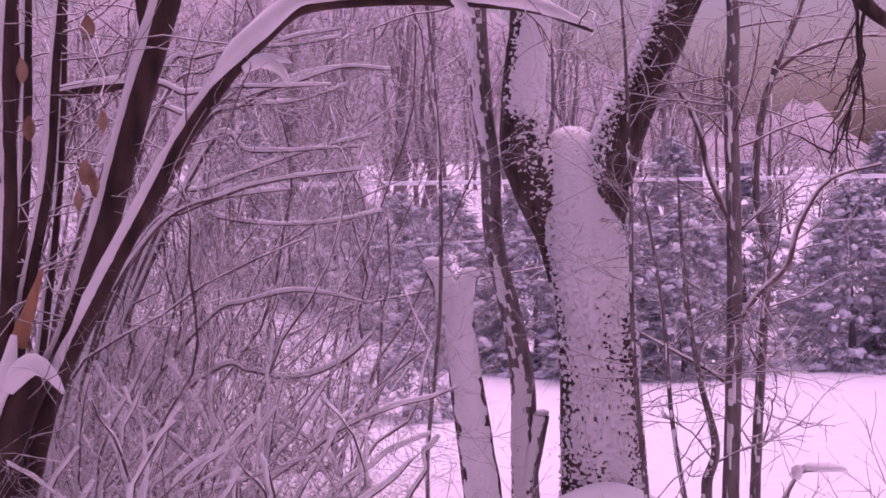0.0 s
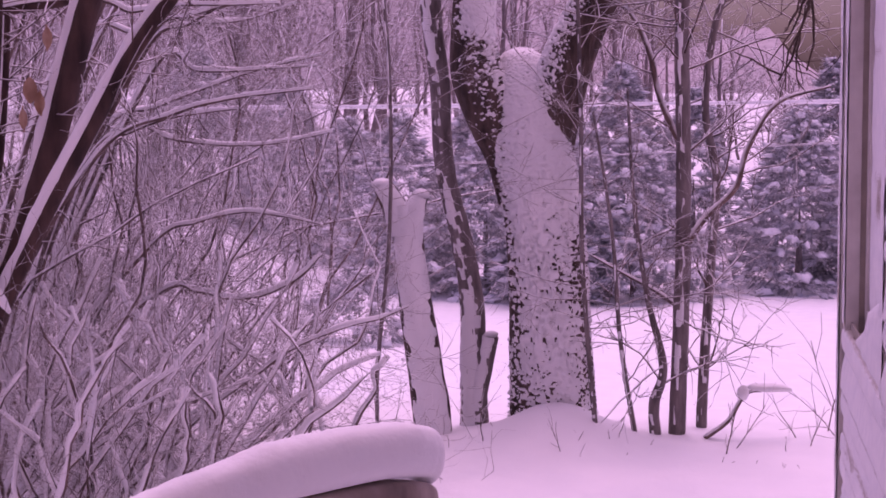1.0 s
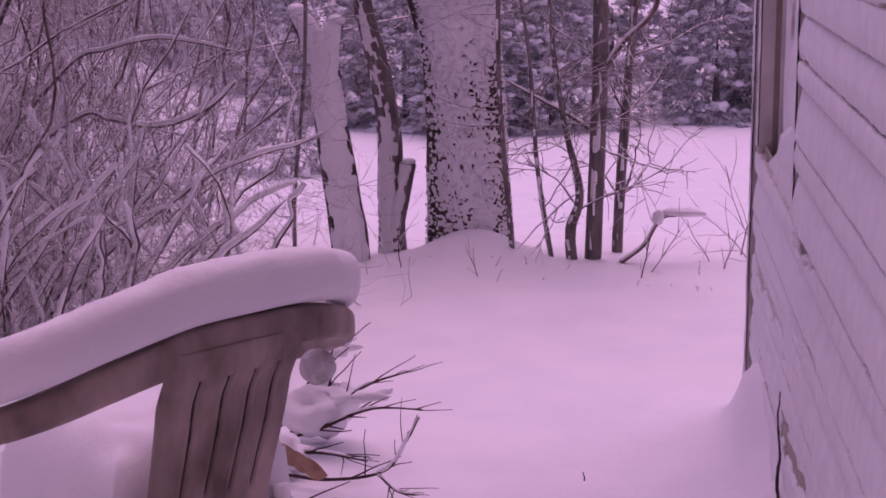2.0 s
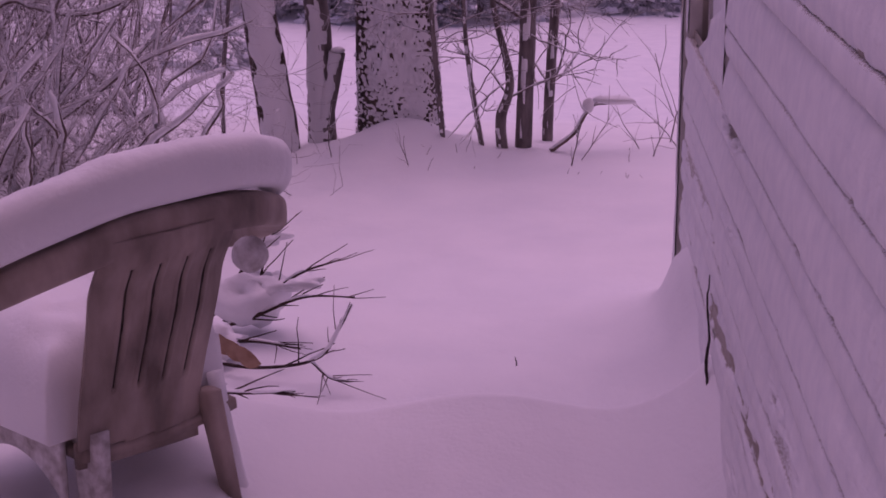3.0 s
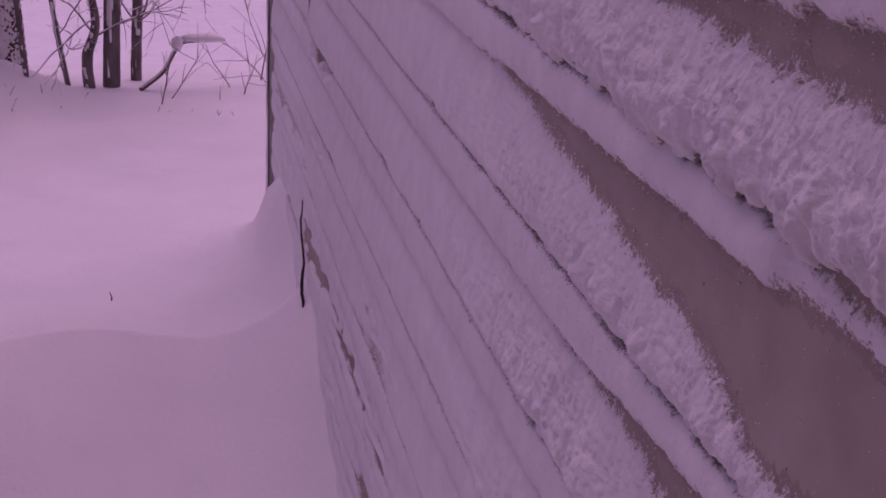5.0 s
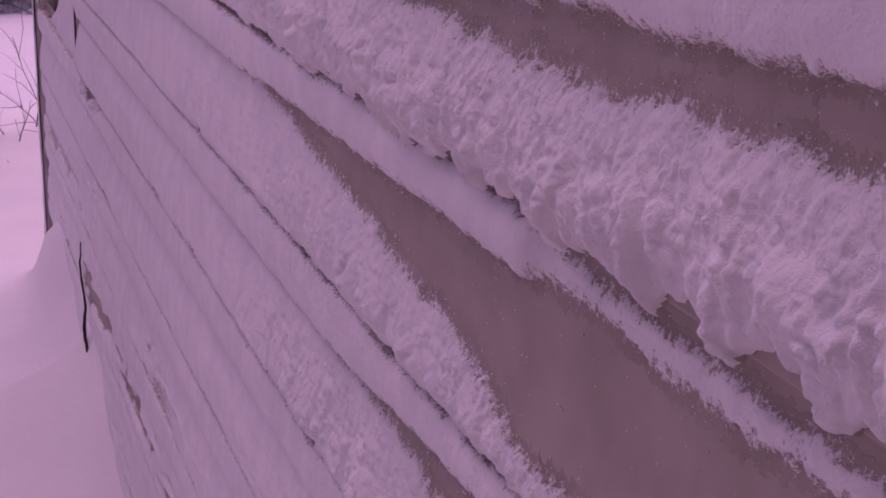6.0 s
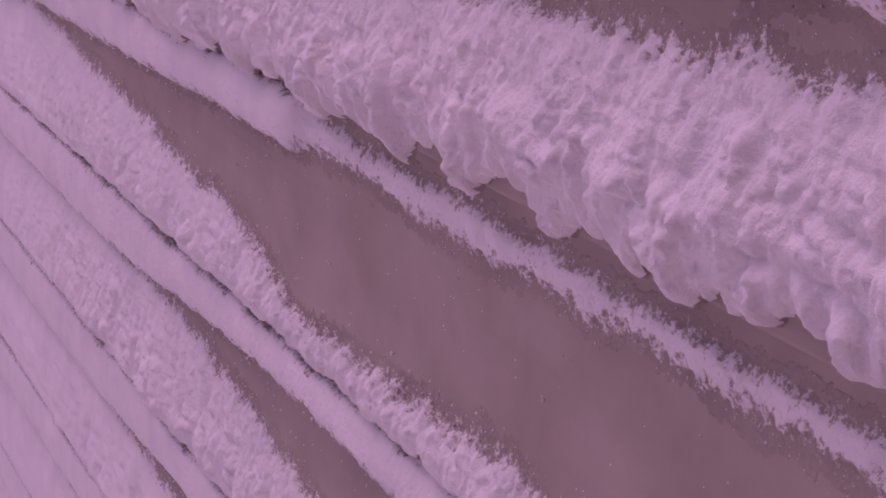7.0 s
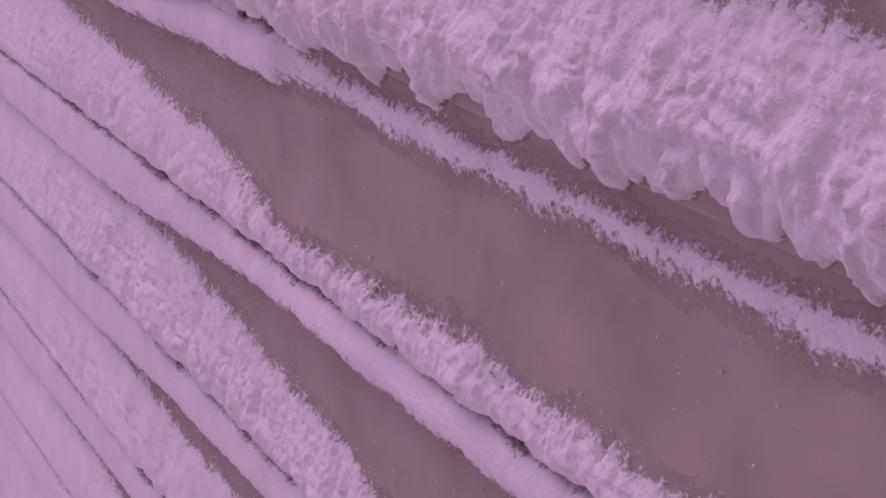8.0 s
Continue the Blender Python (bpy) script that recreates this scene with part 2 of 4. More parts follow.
# ---- ground: yard, crest under the trees, lower field, far rise ----
def ground_z(x, y):
    x, y = np.broadcast_arrays(np.asarray(x, float), np.asarray(y, float))
    z = 0.012 * fbm(x * 0.9, y * 0.9, 3, 5) + 0.004 * fbm(x * 4, y * 4, 2, 9)
    crest = 3.62 + 0.03 * np.sin(x * 2.3 + 1.2)
    z = z + (0.135 + 0.022 * np.cos((x + 0.17) * 9.4) * step(0.45, 0.1, x)) * np.where(y < crest, 1.0, np.exp(-(((y - crest) / 0.11) ** 2))) - (0.05 + 0.29 * step(-0.8, -0.35, x)) * np.clip(crest - y, 0, 1.2) - 0.040
    z = z + 0.17 * np.exp(-np.clip(0.40 - x, 0, 9) / 0.08) * step(2.3, 3.4, y) * (1 - step(4.3, 5.0, y))
    z = z + 0.12 * step(0.30, 0.36, x) * np.exp(-((y - 4.45) / 0.30) ** 4) + 0.04 * np.exp(-(((x - 0.30) / 0.16) ** 2 + ((y - 4.35) / 0.4) ** 2))
    z = z + 0.15 * np.exp(-(((x + 0.66) / 0.26) ** 2 + ((y - 6.85) / 0.34) ** 2))
    z = z + 0.12 * step(-1.2, -2.4, x) * np.exp(-(((y - 5.2) / 1.6) ** 2)) * (1 + fbm(x * 1.6, y * 1.6, 2, 3))
    z = z - 3.75 * step(6.7, 20.0, y) + 0.35 * fbm(x * 0.05, y * 0.05, 3, 21) * step(14, 40, y)
    return z + 0.040 * step(3.75, 4.15, y) + 0.012 * np.clip(y - 60, 0, 200) + 1.8 * step(-6, -20, x) * step(30, 58, y)


gx = np.concatenate([np.linspace(-900, -30, 20), np.linspace(-29, -4, 40), np.linspace(-3.9, 2.0, 180), np.linspace(2.2, 30, 40), np.linspace(35, 900, 16)])
gy = np.concatenate([np.linspace(-60, -3, 12), np.linspace(-2.8, 1.9, 20), np.linspace(1.95, 3.3, 40), np.linspace(3.32, 4.3, 80), np.linspace(4.34, 8.0, 90), np.linspace(8.1, 30, 60), np.linspace(31, 120, 50), np.linspace(130, 1500, 24)])
GX, GY = np.meshgrid(gx, gy, indexing="ij")
g = Geo()
g.grid(np.stack([GX, GY, ground_z(GX, GY)], -1))
tagged(part("ground", g, SNOW), "deep smooth fresh snow over yard and lower field", "snow ground", kind="structure")

# ---- house: clapboard wall beside the camera ----
WALL_X, LAP, LAP_A, CORNER_Y = 0.386, 0.184, 1.187, 4.86
WIN0, WIN1, SILL = 3.72, 4.70, 0.83
house = thing("wall_east", "tan painted clapboard house wall plastered with blown snow", "wall", kind="structure", at=(0.5, 2, 0))
# core and boards run unseen up to 8.4 m to block sky light
g = Geo()
g.box((0.405, -2.5, -0.6), (0.60, WIN0 - 0.006, 8.4))
g.box((0.405, WIN0 - 0.006, -0.6), (0.60, CORNER_Y - 0.01, SILL - 0.026))
g.box((0.405, WIN1 + 0.006, SILL - 0.026), (0.60, CORNER_Y - 0.01, 8.4))
g.box((0.60, CORNER_Y - 0.2, -0.6), (6.0, CORNER_Y - 0.01, 8.4))
add("wall_core", g, PAINT, house, smooth=False)
# overhang out of view, added to cut the sky light by the wall
g = Geo()
g.box((0.15, -2.5, 8.4), (6.2, CORNER_Y + 0.3, 8.52))
tagged(part("eaves", g, TRIM, smooth=False), "painted eaves of the house", "eaves", kind="structure")
# unseen wall behind the camera, added to darken the near yard
g = Geo()
g.box((-7.0, -0.95, -0.6), (0.37, -0.75, 8.4))
tagged(part("shade_wall", g, PAINT, smooth=False), "tan painted house wall behind the porch", "wall", kind="structure")


def board_mesh(y0, y1):
    """A clapboard: thick rounded butt below, thin top tucked under the next board."""
    w, t = LAP + 0.02, 0.013
    prof = [(0.0, 0.003), (0.0007, 0.001), (0.003, 0.0), (t, 0.0), (0.018, w), (0.012 * w / LAP, w)]
    ys = np.linspace(y0, y1, 40)
    pts = np.array([[(x, y, z) for x, z in prof + prof[:1]] for y in ys])
    pts[:, :, 2] += 0.0015 * fbm(ys * 0.5, 3 + 0 * ys, 3, 8)[:, None]
    b = Geo()
    b.grid(pts)
    n = len(prof) + 1
    b.f.append([i for i in range(n - 1)])
    b.f.append([b.n - n + i for i in reversed(range(n - 1))])
    return b.mesh("clapboard", PAINT, False)


long_board, short_board = board_mesh(-2.5, CORNER_Y - 0.085), board_mesh(-2.5, WIN0 - 0.075)
for j in range(-7, 37):
    zb = LAP_A + j * LAP
    b = new("clapboard", short_board if zb > SILL - 0.05 else long_board)
    b.location, b.parent = (WALL_X, 0, zb), house
    b.matrix_parent_inverse = Matrix.Translation(house.location).inverted()

# corner board, seen as a narrow upright strip at the end of the wall
g = Geo()
g.box((WALL_X - 0.012, CORNER_Y - 0.085, -0.4), (0.41, CORNER_Y, 8.4))
g.box((0.41, CORNER_Y - 0.012, -0.4), (0.50, CORNER_Y + 0.012, 8.4))
add("corner_board", g, TRIM, house, "weathered corner trim board", False)
g = Geo()
for zn in (1.02, 1.17, 1.31, 1.46):
    g.lump((WALL_X - 0.012, CORNER_Y - 0.05, zn), (0.004, 0.012, 0.006), seed=int(zn * 100))
add("nail_head", g, IRON, house, "dark rusty nail heads")

# window near the corner: casing, recessed panes, sill with a wedge of snow
window = thing("window_1", "recessed house window with weathered casing and snow on its sill", "window", kind="structure", at=(0.42, 4.2, SILL))
g = Geo()
g.box((WALL_X - 0.004, WIN0 - 0.075, SILL - 0.02), (0.42, WIN0, 2.2))
add("casing", g, TRIM, window, smooth=False)
g = Geo()
g.box((WALL_X - 0.003, WIN1, SILL - 0.02), (0.42, CORNER_Y - 0.088, 2.4))
add("casing", g, TRIM, window, smooth=False)
g = Geo()
g.box((WALL_X + 0.004, WIN0, SILL - 0.05), (0.46, WIN1, SILL - 0.022))
add("window_sill", g, TRIM, window, smooth=False)
g = Geo()
g.box((0.436, WIN0, SILL - 0.02), (0.465, WIN1, SILL + 0.05))
g.box((0.436, WIN0, SILL + 0.05), (0.465, WIN0 + 0.05, 2.4))
g.box((0.436, WIN1 - 0.05, SILL + 0.05), (0.465, WIN1, 2.4))
add("window_frame", g, TRIM, window, smooth=False)
g = Geo()
g.box((0.448, WIN0 + 0.05, SILL + 0.05), (0.456, WIN1 - 0.05, 2.4))
add("pane", g, GLASS, window, smooth=False)
yy, hh = np.linspace(WIN0 + 0.002, WIN1, 60), np.linspace(0, 1, 14)
Y, H = np.meshgrid(yy, hh, indexing="ij")
top = np.clip(0.36 - 0.40 * (Y - WIN0), 0.03, 1) + 0.012 * fbm(Y * 6, 0 * H, 3, 2)
g = Geo()
g.grid(np.stack([0.388 + 0.010 * H + 0.048 * np.clip((H - 0.8) / 0.2, 0, 1) ** 2 + 0.002 * fbm(Y * 12, H * 6, 3, 5), Y, SILL - 0.05 + top * H], -1))
add("sill_snow", g, WALL_SNOW, window, "wedge of snow drifted on the sill")

# blown snow on each board: a strip tucked under the lap above, a crust growing thicker towards the butt, bare paint between
near_y = np.concatenate([np.arange(0.14, 1.0, 0.0016), np.arange(1.0, 1.6, 0.0028), np.arange(1.6, 2.4, 0.006), np.geomspace(2.4, CORNER_Y - 0.10, 260)])
# for each board: where the bare band begins and ends (shares of the board's height) along the wall, crust thickness, overhang
BARE = {
    1: ([0.2, 0.8, 1.2], [0.30, 0.32, 0.45], [0.55, 0.50, 0.46], 0.018, 0.03),
    0: ([0.2, 0.5, 0.8, 1.0, 1.25], [0.27, 0.27, 0.29, 0.34, 0.47], [0.41, 0.43, 0.49, 0.49, 0.47], 0.026, 0.0),
    -1: ([0.25, 0.45, 0.55, 0.66, 0.77, 0.84, 0.91, 1.05, 1.28, 1.42, 1.60, 1.75], [0.22, 0.22, 0.22, 0.22, 0.22, 0.22, 0.23, 0.24, 0.26, 0.28, 0.29, 0.33], [0.78, 0.82, 0.77, 0.81, 0.84, 0.86, 0.76, 0.63, 0.50, 0.45, 0.34, 0.31], 0.016, 0.00),
    -2: ([0.4, 0.71, 0.81, 0.94, 1.06, 1.25, 1.35], [0.20, 0.20, 0.21, 0.22, 0.25, 0.34, 0.38], [0.80, 0.70, 0.60, 0.50, 0.46, 0.37, 0.36], 0.018, 0.0),
    -3: ([0.5, 0.9, 1.2, 1.45], [0.26, 0.28, 0.32, 0.40], [0.62, 0.54, 0.46, 0.38], 0.016, 0.0),
    -4: ([0.6, 1.1, 1.5, 1.8], [0.30, 0.32, 0.36, 0.42], [0.56, 0.50, 0.44, 0.40], 0.014, 0.0),
}
rng = np.random.default_rng(4)
for j in range(3, -8, -1):
    zb = LAP_A + j * LAP
    along, ups, lows, thick, hang = BARE.get(j, ([0.2, 0.3], [0.40, 0.42], [0.40, 0.38], 0.014, 0.0))
    end = (WIN0 - 0.08 if zb > SILL - 0.05 else CORNER_Y - 0.09)
    ys = near_y[near_y < end]
    main = j in (0, -1, -2)
    if j in (3, 2, -5, -6, -7):
        ys = ys[::5]
    elif not main:
        ys = ys[::2]
    fs = np.linspace(0.0, 1.06, 130 if main else 70 if j in (1, -3, -4) else 50)
    Y, F = np.meshgrid(ys, fs, indexing="ij")
    V = F * LAP
    seed = 140 + j * 7
    drag = Y + 0.15 * V
    up, low = np.interp(Y, along, ups), np.interp(Y, along, lows)
    gap = low - up
    wide = step(-0.02, 0.22, gap)
    near = step(2.2, 1.2, Y)
    ragged = (0.030 * fbm(drag * 26, V * 16, 3, seed + 1) + 0.022 * fbm(drag * 120, V * 95, 3, seed + 2, 0.75)) * (0.35 + 0.65 * near)
    d_low = F - low + ragged
    # the strip under the lap lets go of it towards the near end of the wall
    tuck = 0.01 + (0.09 if j == -1 else 0.0) * step(0.90, 0.74, Y + 0.02 * fbm(Y * 40, 0 * F, 2, seed))
    loose = step(0.01, 0.06, tuck)
    d_up = np.minimum(up - F, (F - tuck) * 1.3) + ragged * 0.8
    puffs = np.zeros(Y.shape)
    for ry, rv, amp in ((21, 13, 0.26), (44, 36, 0.32), (96, 84, 0.22), (220, 200, 0.11)):
        bend = 0.35 * smooth_noise(drag * ry * 0.6, V * ry * 0.6, seed + 20)
        n1 = smooth_noise(drag * ry + bend, V * rv + bend, seed + 5 + ry)
        puffs += amp * (np.sqrt(n1**2 + 0.012) * 2 - 0.75)
    fine = fbm(Y * 330, V * 330, 3, seed + 7, 0.8)
    # lower crust: thin at its upper edge, full towards the butt, split into fingers at its fringe
    span = np.maximum(1.0 - low, 0.12)
    t_low = np.clip(d_low / span, 0, 1)
    fingers = 0.55 * fbm(drag * 34, 3 + 0 * F, 3, seed + 8) + 0.5 * fbm(drag * 95, 2 + 0 * F, 2, seed + 9)
    fringe = 1.0 + hang * wide + (0.020 + 0.045 * (j == 0)) * np.clip(fingers - 0.15, -1.2, 1.0) * (0.25 + 0.75 * near) + 0.02 * (1 - near) - (0.012 * step(1.0, 0.75, Y) + 0.015 - 0.09 * np.exp(-(((Y - 0.405) / 0.012) ** 2)) if j == 0 else 0.0)
    tail = np.clip((fringe - F) / (0.20 if j == 0 else 0.06 + 0.07 * near), 0, 1)
    grown = thick * (0.10 * step(0, 0.05, d_low) + 0.90 * t_low**0.85) * np.sqrt(tail)
    smooth_far = 0.010 * np.sqrt(np.clip(d_low / 0.3, 0, 1)) * np.sqrt(tail) * (1 + 0.25 * fbm(Y * 3, F * 1.5, 2, seed + 13))
    a = (grown * near + smooth_far * (1 - near)) * np.clip(1 + (0.12 + 0.70 * near) * puffs, 0.12, 3)
    # upper strip: a smooth roll where it still touches the lap, a thin granular band where it does not
    roll = np.sqrt(np.clip(1 - ((F - 0.13) / np.maximum(up - 0.10, 0.135)) ** 2, 0, 1)) * (0.0180 + 0.001 * (1 - near))
    thin = 0.0032 * np.sqrt(np.clip(d_up / 0.05, 0, 1)) * np.clip(1 + 0.9 * puffs, 0.2, 3)
    b = np.where(d_up > -0.03, roll * (1 - loose) * (1 + 0.10 * puffs) + thin * loose, 0)
    b = b * step(-0.03, 0.03, d_up)
    h = np.maximum(a, b)
    cover = np.maximum(np.where(F < fringe, d_low, -1) * 4.0, d_up * 4.0 - 0.02 * loose)
    # scars where the crust has dropped off along the far end of the wall and near its foot
    foot = step(0.66, 0.30, zb + 0 * Y)
    scar = step(0.02, 0.40, fbm(Y * 2.0, F * 2.0 + j * 3.3, 3, 77) + 0.40 * fbm(Y * 16, F * 9, 3, 78, 0.65) + 0.02) * step(1.9, 2.6, Y) * foot * step(0.35, 0.75, F)
    if j in (-3, -4):
        scar = np.maximum(scar, step(0.1, 0.5, 1 - ((Y - 3.42) / 0.26) ** 2 - ((F - 0.10) / 0.22) ** 2 + 0.7 * fbm(Y * 12, F * 6, 3, 81)) * (0.8 if j == -3 else 0.4))
    # patches of bare paint along the butts of the far boards
    lap_bare = step(0.25, 0.7, fbm(Y * 9, j * 2.7 + 0 * F, 3, 83)) * step(0.92, 1.0, F) * (1 - near)
    drop = np.maximum(scar, lap_bare)
    h = h * (1 - drop) + 0.0004 * fine * near * (h > 0.0015)
    cover = np.clip(cover, -1, 0.5) - 0.75 * drop
    ok = (cover > -0.24) & (F < np.maximum(fringe, 0.0) + 0.004)
    h = np.where(cover > 0, np.maximum(h, 0.0006), 0.00025)
    X = WALL_X + 0.012 * (1 - F) - np.where(ok, h, -0.0006)
    P = np.stack([X, Y, zb + LAP - V - 0.10 * np.where(ok, h, 0) * step(0.75, 1.0, F)], -1)
    g = Geo()
    g.grid(P, ok, cover)
    add("blown_snow", g, CRUST, house, "crusted blown snow stuck to the boards")
    # loose grains and clots along the ragged edges near the camera
    if j in (1, 0, -1, -2, -3):
        rim = ok & (np.abs(cover) < 0.16) & (Y < 1.5) & (F < 0.97)
        spots, g = P[rim], Geo()
        octa = np.array([(1, 0, 0), (-1, 0, 0), (0, 1, 0), (0, -1, 0), (0, 0, 1), (0, 0, -1)], float)
        sides = np.array([(0, 2, 4), (2, 1, 4), (1, 3, 4), (3, 0, 4), (2, 0, 5), (1, 2, 5), (3, 1, 5), (0, 3, 5)])
        pick = spots[rng.permutation(len(spots))[:1800]]
        bare = P[~ok & (Y < 1.3) & (F > 0.05) & (F < 0.95)]
        pick = np.concatenate([pick + rng.normal(0, 1, pick.shape) * (0.0004, 0.003, 0.003), bare[rng.permutation(len(bare))[:120]] - np.array([0.0026, 0, 0])])
        size = 0.0004 + 0.0010 * rng.random(len(pick)) ** 4
        g.put((pick[:, None] + size[:, None, None] * octa * rng.uniform(0.6, 1.5, (len(pick), 6, 1))).reshape(-1, 3), (np.arange(len(pick))[:, None, None] * 6 + sides).reshape(-1, 3))
        if g.n:
            add("frost_grain", g, WALL_SNOW, house, "loose snow grains and clots")

# plaster of snow on the corner board and the window casing
for y0, y1, x, z0, z1, seed in ((CORNER_Y - 0.083, CORNER_Y - 0.002, WALL_X - 0.0145, -0.3, 3.0, 5), (WIN0 - 0.073, WIN0 - 0.002, WALL_X - 0.0065, SILL, 2.2, 6), (WIN1 + 0.002, CORNER_Y - 0.09, WALL_X - 0.0055, SILL, 2.4, 7), (WIN0 + 0.052, WIN1 - 0.052, 0.4465, SILL + 0.052, 2.39, 8)):
    Y, Z = np.meshgrid(np.linspace(y0, y1, 12), np.linspace(z0, z1, 260), indexing="ij")
    cover = 0.26 + 0.30 * fbm(Y * (25 if y1 - y0 < 0.2 else 4), Z * 5, 4, seed, 0.65)
    g = Geo()
    g.grid(np.stack([x - 0.004 * np.clip(cover * 2, 0, 1), Y, Z], -1)[:, ::-1], None, cover[:, ::-1])
    add("blown_snow", g, CRUST, house, "thin blown snow on the trim")

# ---- trunks and limbs ----
WIND = np.array([-0.30, -0.90, 0.30])


def snow_shell(geo, pts, radii, cover, depth, seed, around=40, grain=14.0, wind=WIND, fade=0.42, fleck=0.45):
    """Wind-blown snow on one side of a limb, broken where the bark stands out."""
    pts, radii = np.asarray(pts, float), np.asarray(radii, float)
    d = np.gradient(pts, axis=0)
    d /= np.linalg.norm(d, axis=1, keepdims=True)
    w = wind / np.linalg.norm(wind)
    a = w - (d @ w)[:, None] * d
    a /= np.linalg.norm(a, axis=1, keepdims=True)
    b = np.cross(d, a)
    ang = np.linspace(-2.2, 2.2, around)
    along = np.r_[0, np.cumsum(np.linalg.norm(np.diff(pts, axis=0), axis=1))]
    A, S = ang[None] + 0 * along[:, None], along[:, None] + 0 * ang[None]
    c = np.asarray(cover(pts[:, 2]) if callable(cover) else cover + 0 * along)[:, None] - np.abs(A) ** 2 * fade + fleck * fbm(A * radii.mean() * grain * 0.7, S * grain, 4, seed) + 0.22 * fbm(A * 1.5, S * 2.6, 2, seed + 3)
    h = np.sqrt(np.clip(c, 0, 1)) * depth
    r = radii[:, None] + np.where(c > 0, h + 0.002, -0.006)
    ring = pts[:, None] + r[..., None] * (np.cos(A)[..., None] * a[:, None] + np.sin(A)[..., None] * b[:, None])
    geo.grid(ring[:, ::-1], (c > 0)[:, ::-1])


def limb(rows, n=10):
    c = curve(rows, n)
    return c[:, :3], np.maximum(c[:, 3], 0.001)


def spray(rng, geo, p, d, length, r, depth, droop=0.0, kids=4, spread=0.8, sides=4, wander=0.35, segs=6):
    """A twig that wanders and forks."""
    pts, q = [np.array(p, float)], np.array(d, float) / np.linalg.norm(d)
    for k in range(segs):
        q = q + rng.normal(0, wander, 3) * 0.5 + np.array([0, 0, -droop])
        q /= np.linalg.norm(q)
        pts.append(pts[-1] + q * length / segs)
    pts = np.array(pts)
    geo.wire(pts, r, r * 0.45, sides)
    if depth > 0:
        for k in range(kids):
            u = rng.uniform(0.2, 1.0)
            i = min(int(u * segs), segs - 1)
            at = pts[i] + (pts[i + 1] - pts[i]) * (u * segs - i)
            side = (pts[i + 1] - pts[i]) / (length / segs) + rng.normal(0, spread, 3)
            spray(rng, geo, at, side, length * rng.uniform(0.35, 0.62), r * 0.6, depth - 1, droop, max(2, kids - 1), spread, max(3, sides - 1), wander, max(3, segs - 1))


def pts_at(path, radii, u):
    i = min(int(u * (len(path) - 1)), len(path) - 2)
    return path[i], radii[i], path[i + 1] - path[i]


# the big forked tree, bark plastered with snow on its weather side
TREE_Y = 7.05
tree = thing("forked_tree", "thick forked trunk with dark bark plastered with blown snow", "tree", at=(-0.69, TREE_Y, 0))
trunk_rows = [(-0.68, 7.05, -0.25, 0.25), (-0.69, 7.05, 0.02, 0.200), (-0.70, 7.05, 0.29, 0.186), (-0.715, 7.05, 0.74, 0.178), (-0.75, 7.05, 1.08, 0.170), (-0.785, 7.06, 1.25, 0.164), (-0.805, 7.08, 1.40, 0.156), (-0.82, 7.11, 1.52, 0.142), (-0.83, 7.13, 1.62, 0.105), (-0.83, 7.14, 1.67, 0.04)]
left_rows = [(-0.86, 7.06, 1.00, 0.07), (-0.90, 7.07, 1.20, 0.085), (-0.955, 7.03, 1.38, 0.112), (-1.015, 7.01, 1.58, 0.110), (-1.035, 7.03, 1.77, 0.092), (-1.02, 7.05, 1.99, 0.088), (-1.005, 7.06, 2.14, 0.086), (-1.0, 7.08, 2.6, 0.08), (-1.0, 7.1, 3.4, 0.07)]
right_rows = [(-0.72, 7.06, 1.00, 0.09), (-0.70, 7.09, 1.25, 0.100), (-0.675, 7.05, 1.42, 0.114), (-0.62, 7.02, 1.61, 0.110), (-0.525, 7.05, 1.83, 0.098), (-0.43, 7.06, 2.02, 0.094), (-0.35, 7.06, 2.21, 0.092), (-0.15, 7.08, 2.65, 0.085), (0.2, 7.1, 3.4, 0.07)]
for name, rows, cover, seed in (("trunk", trunk_rows, lambda z: 0.21 + 0.36 * step(0.75, 1.10, z) - 0.12 * np.exp(-(((z - 0.55) / 0.16) ** 2)), 1), ("limb", left_rows, lambda z: 0.02 + 0.65 * step(1.68, 1.76, z), 2), ("limb", right_rows, lambda z: 0.16 + 0.6 * step(1.46, 1.30, z), 3)):
    p, r = limb(rows, 46)
    g = Geo()
    g.tube(p, r, 40, True, 0.05, seed)
    t_ob = add(name, g, BARK, tree)
    g = Geo()
    snow_shell(g, p, r * 1.015, cover, 0.010, 60 + seed, 170, 120.0, np.array([(0.30, -0.92, 0.2), (0.75, -0.65, 0.2), (-0.8, -0.5, 0.3)][seed - 1]), (0.26, 0.34, 0.45)[seed - 1], 0.50)
    add("snow_crust", g, SNOW, tree, "broken crust of blown snow")

g = Geo()
p, r = limb([(0.15, 7.1, 3.35, 0.05), (0.10, 6.6, 2.85, 0.042), (0.16, 6.1, 2.36, 0.034), (0.30, 6.0, 2.16, 0.030), (0.45, 6.0, 2.01, 0.026), (0.75, 6.0, 1.9, 0.018)], 14)
g.tube(p, r, 14, True, 0.08, 9)
for k, (u, dx) in enumerate(((0.62, 0.15), (0.7, -0.1), (0.8, 0.25))):
    at, rad, way = pts_at(p, r, u)
    spray(np.random.default_rng(50 + k), g, at, (dx, -0.1, -1.0), 0.6, 0.008, 2, 0.02, 4, 0.6, 5)
add("limb", g, BARK, tree, "dark drooping side limb")

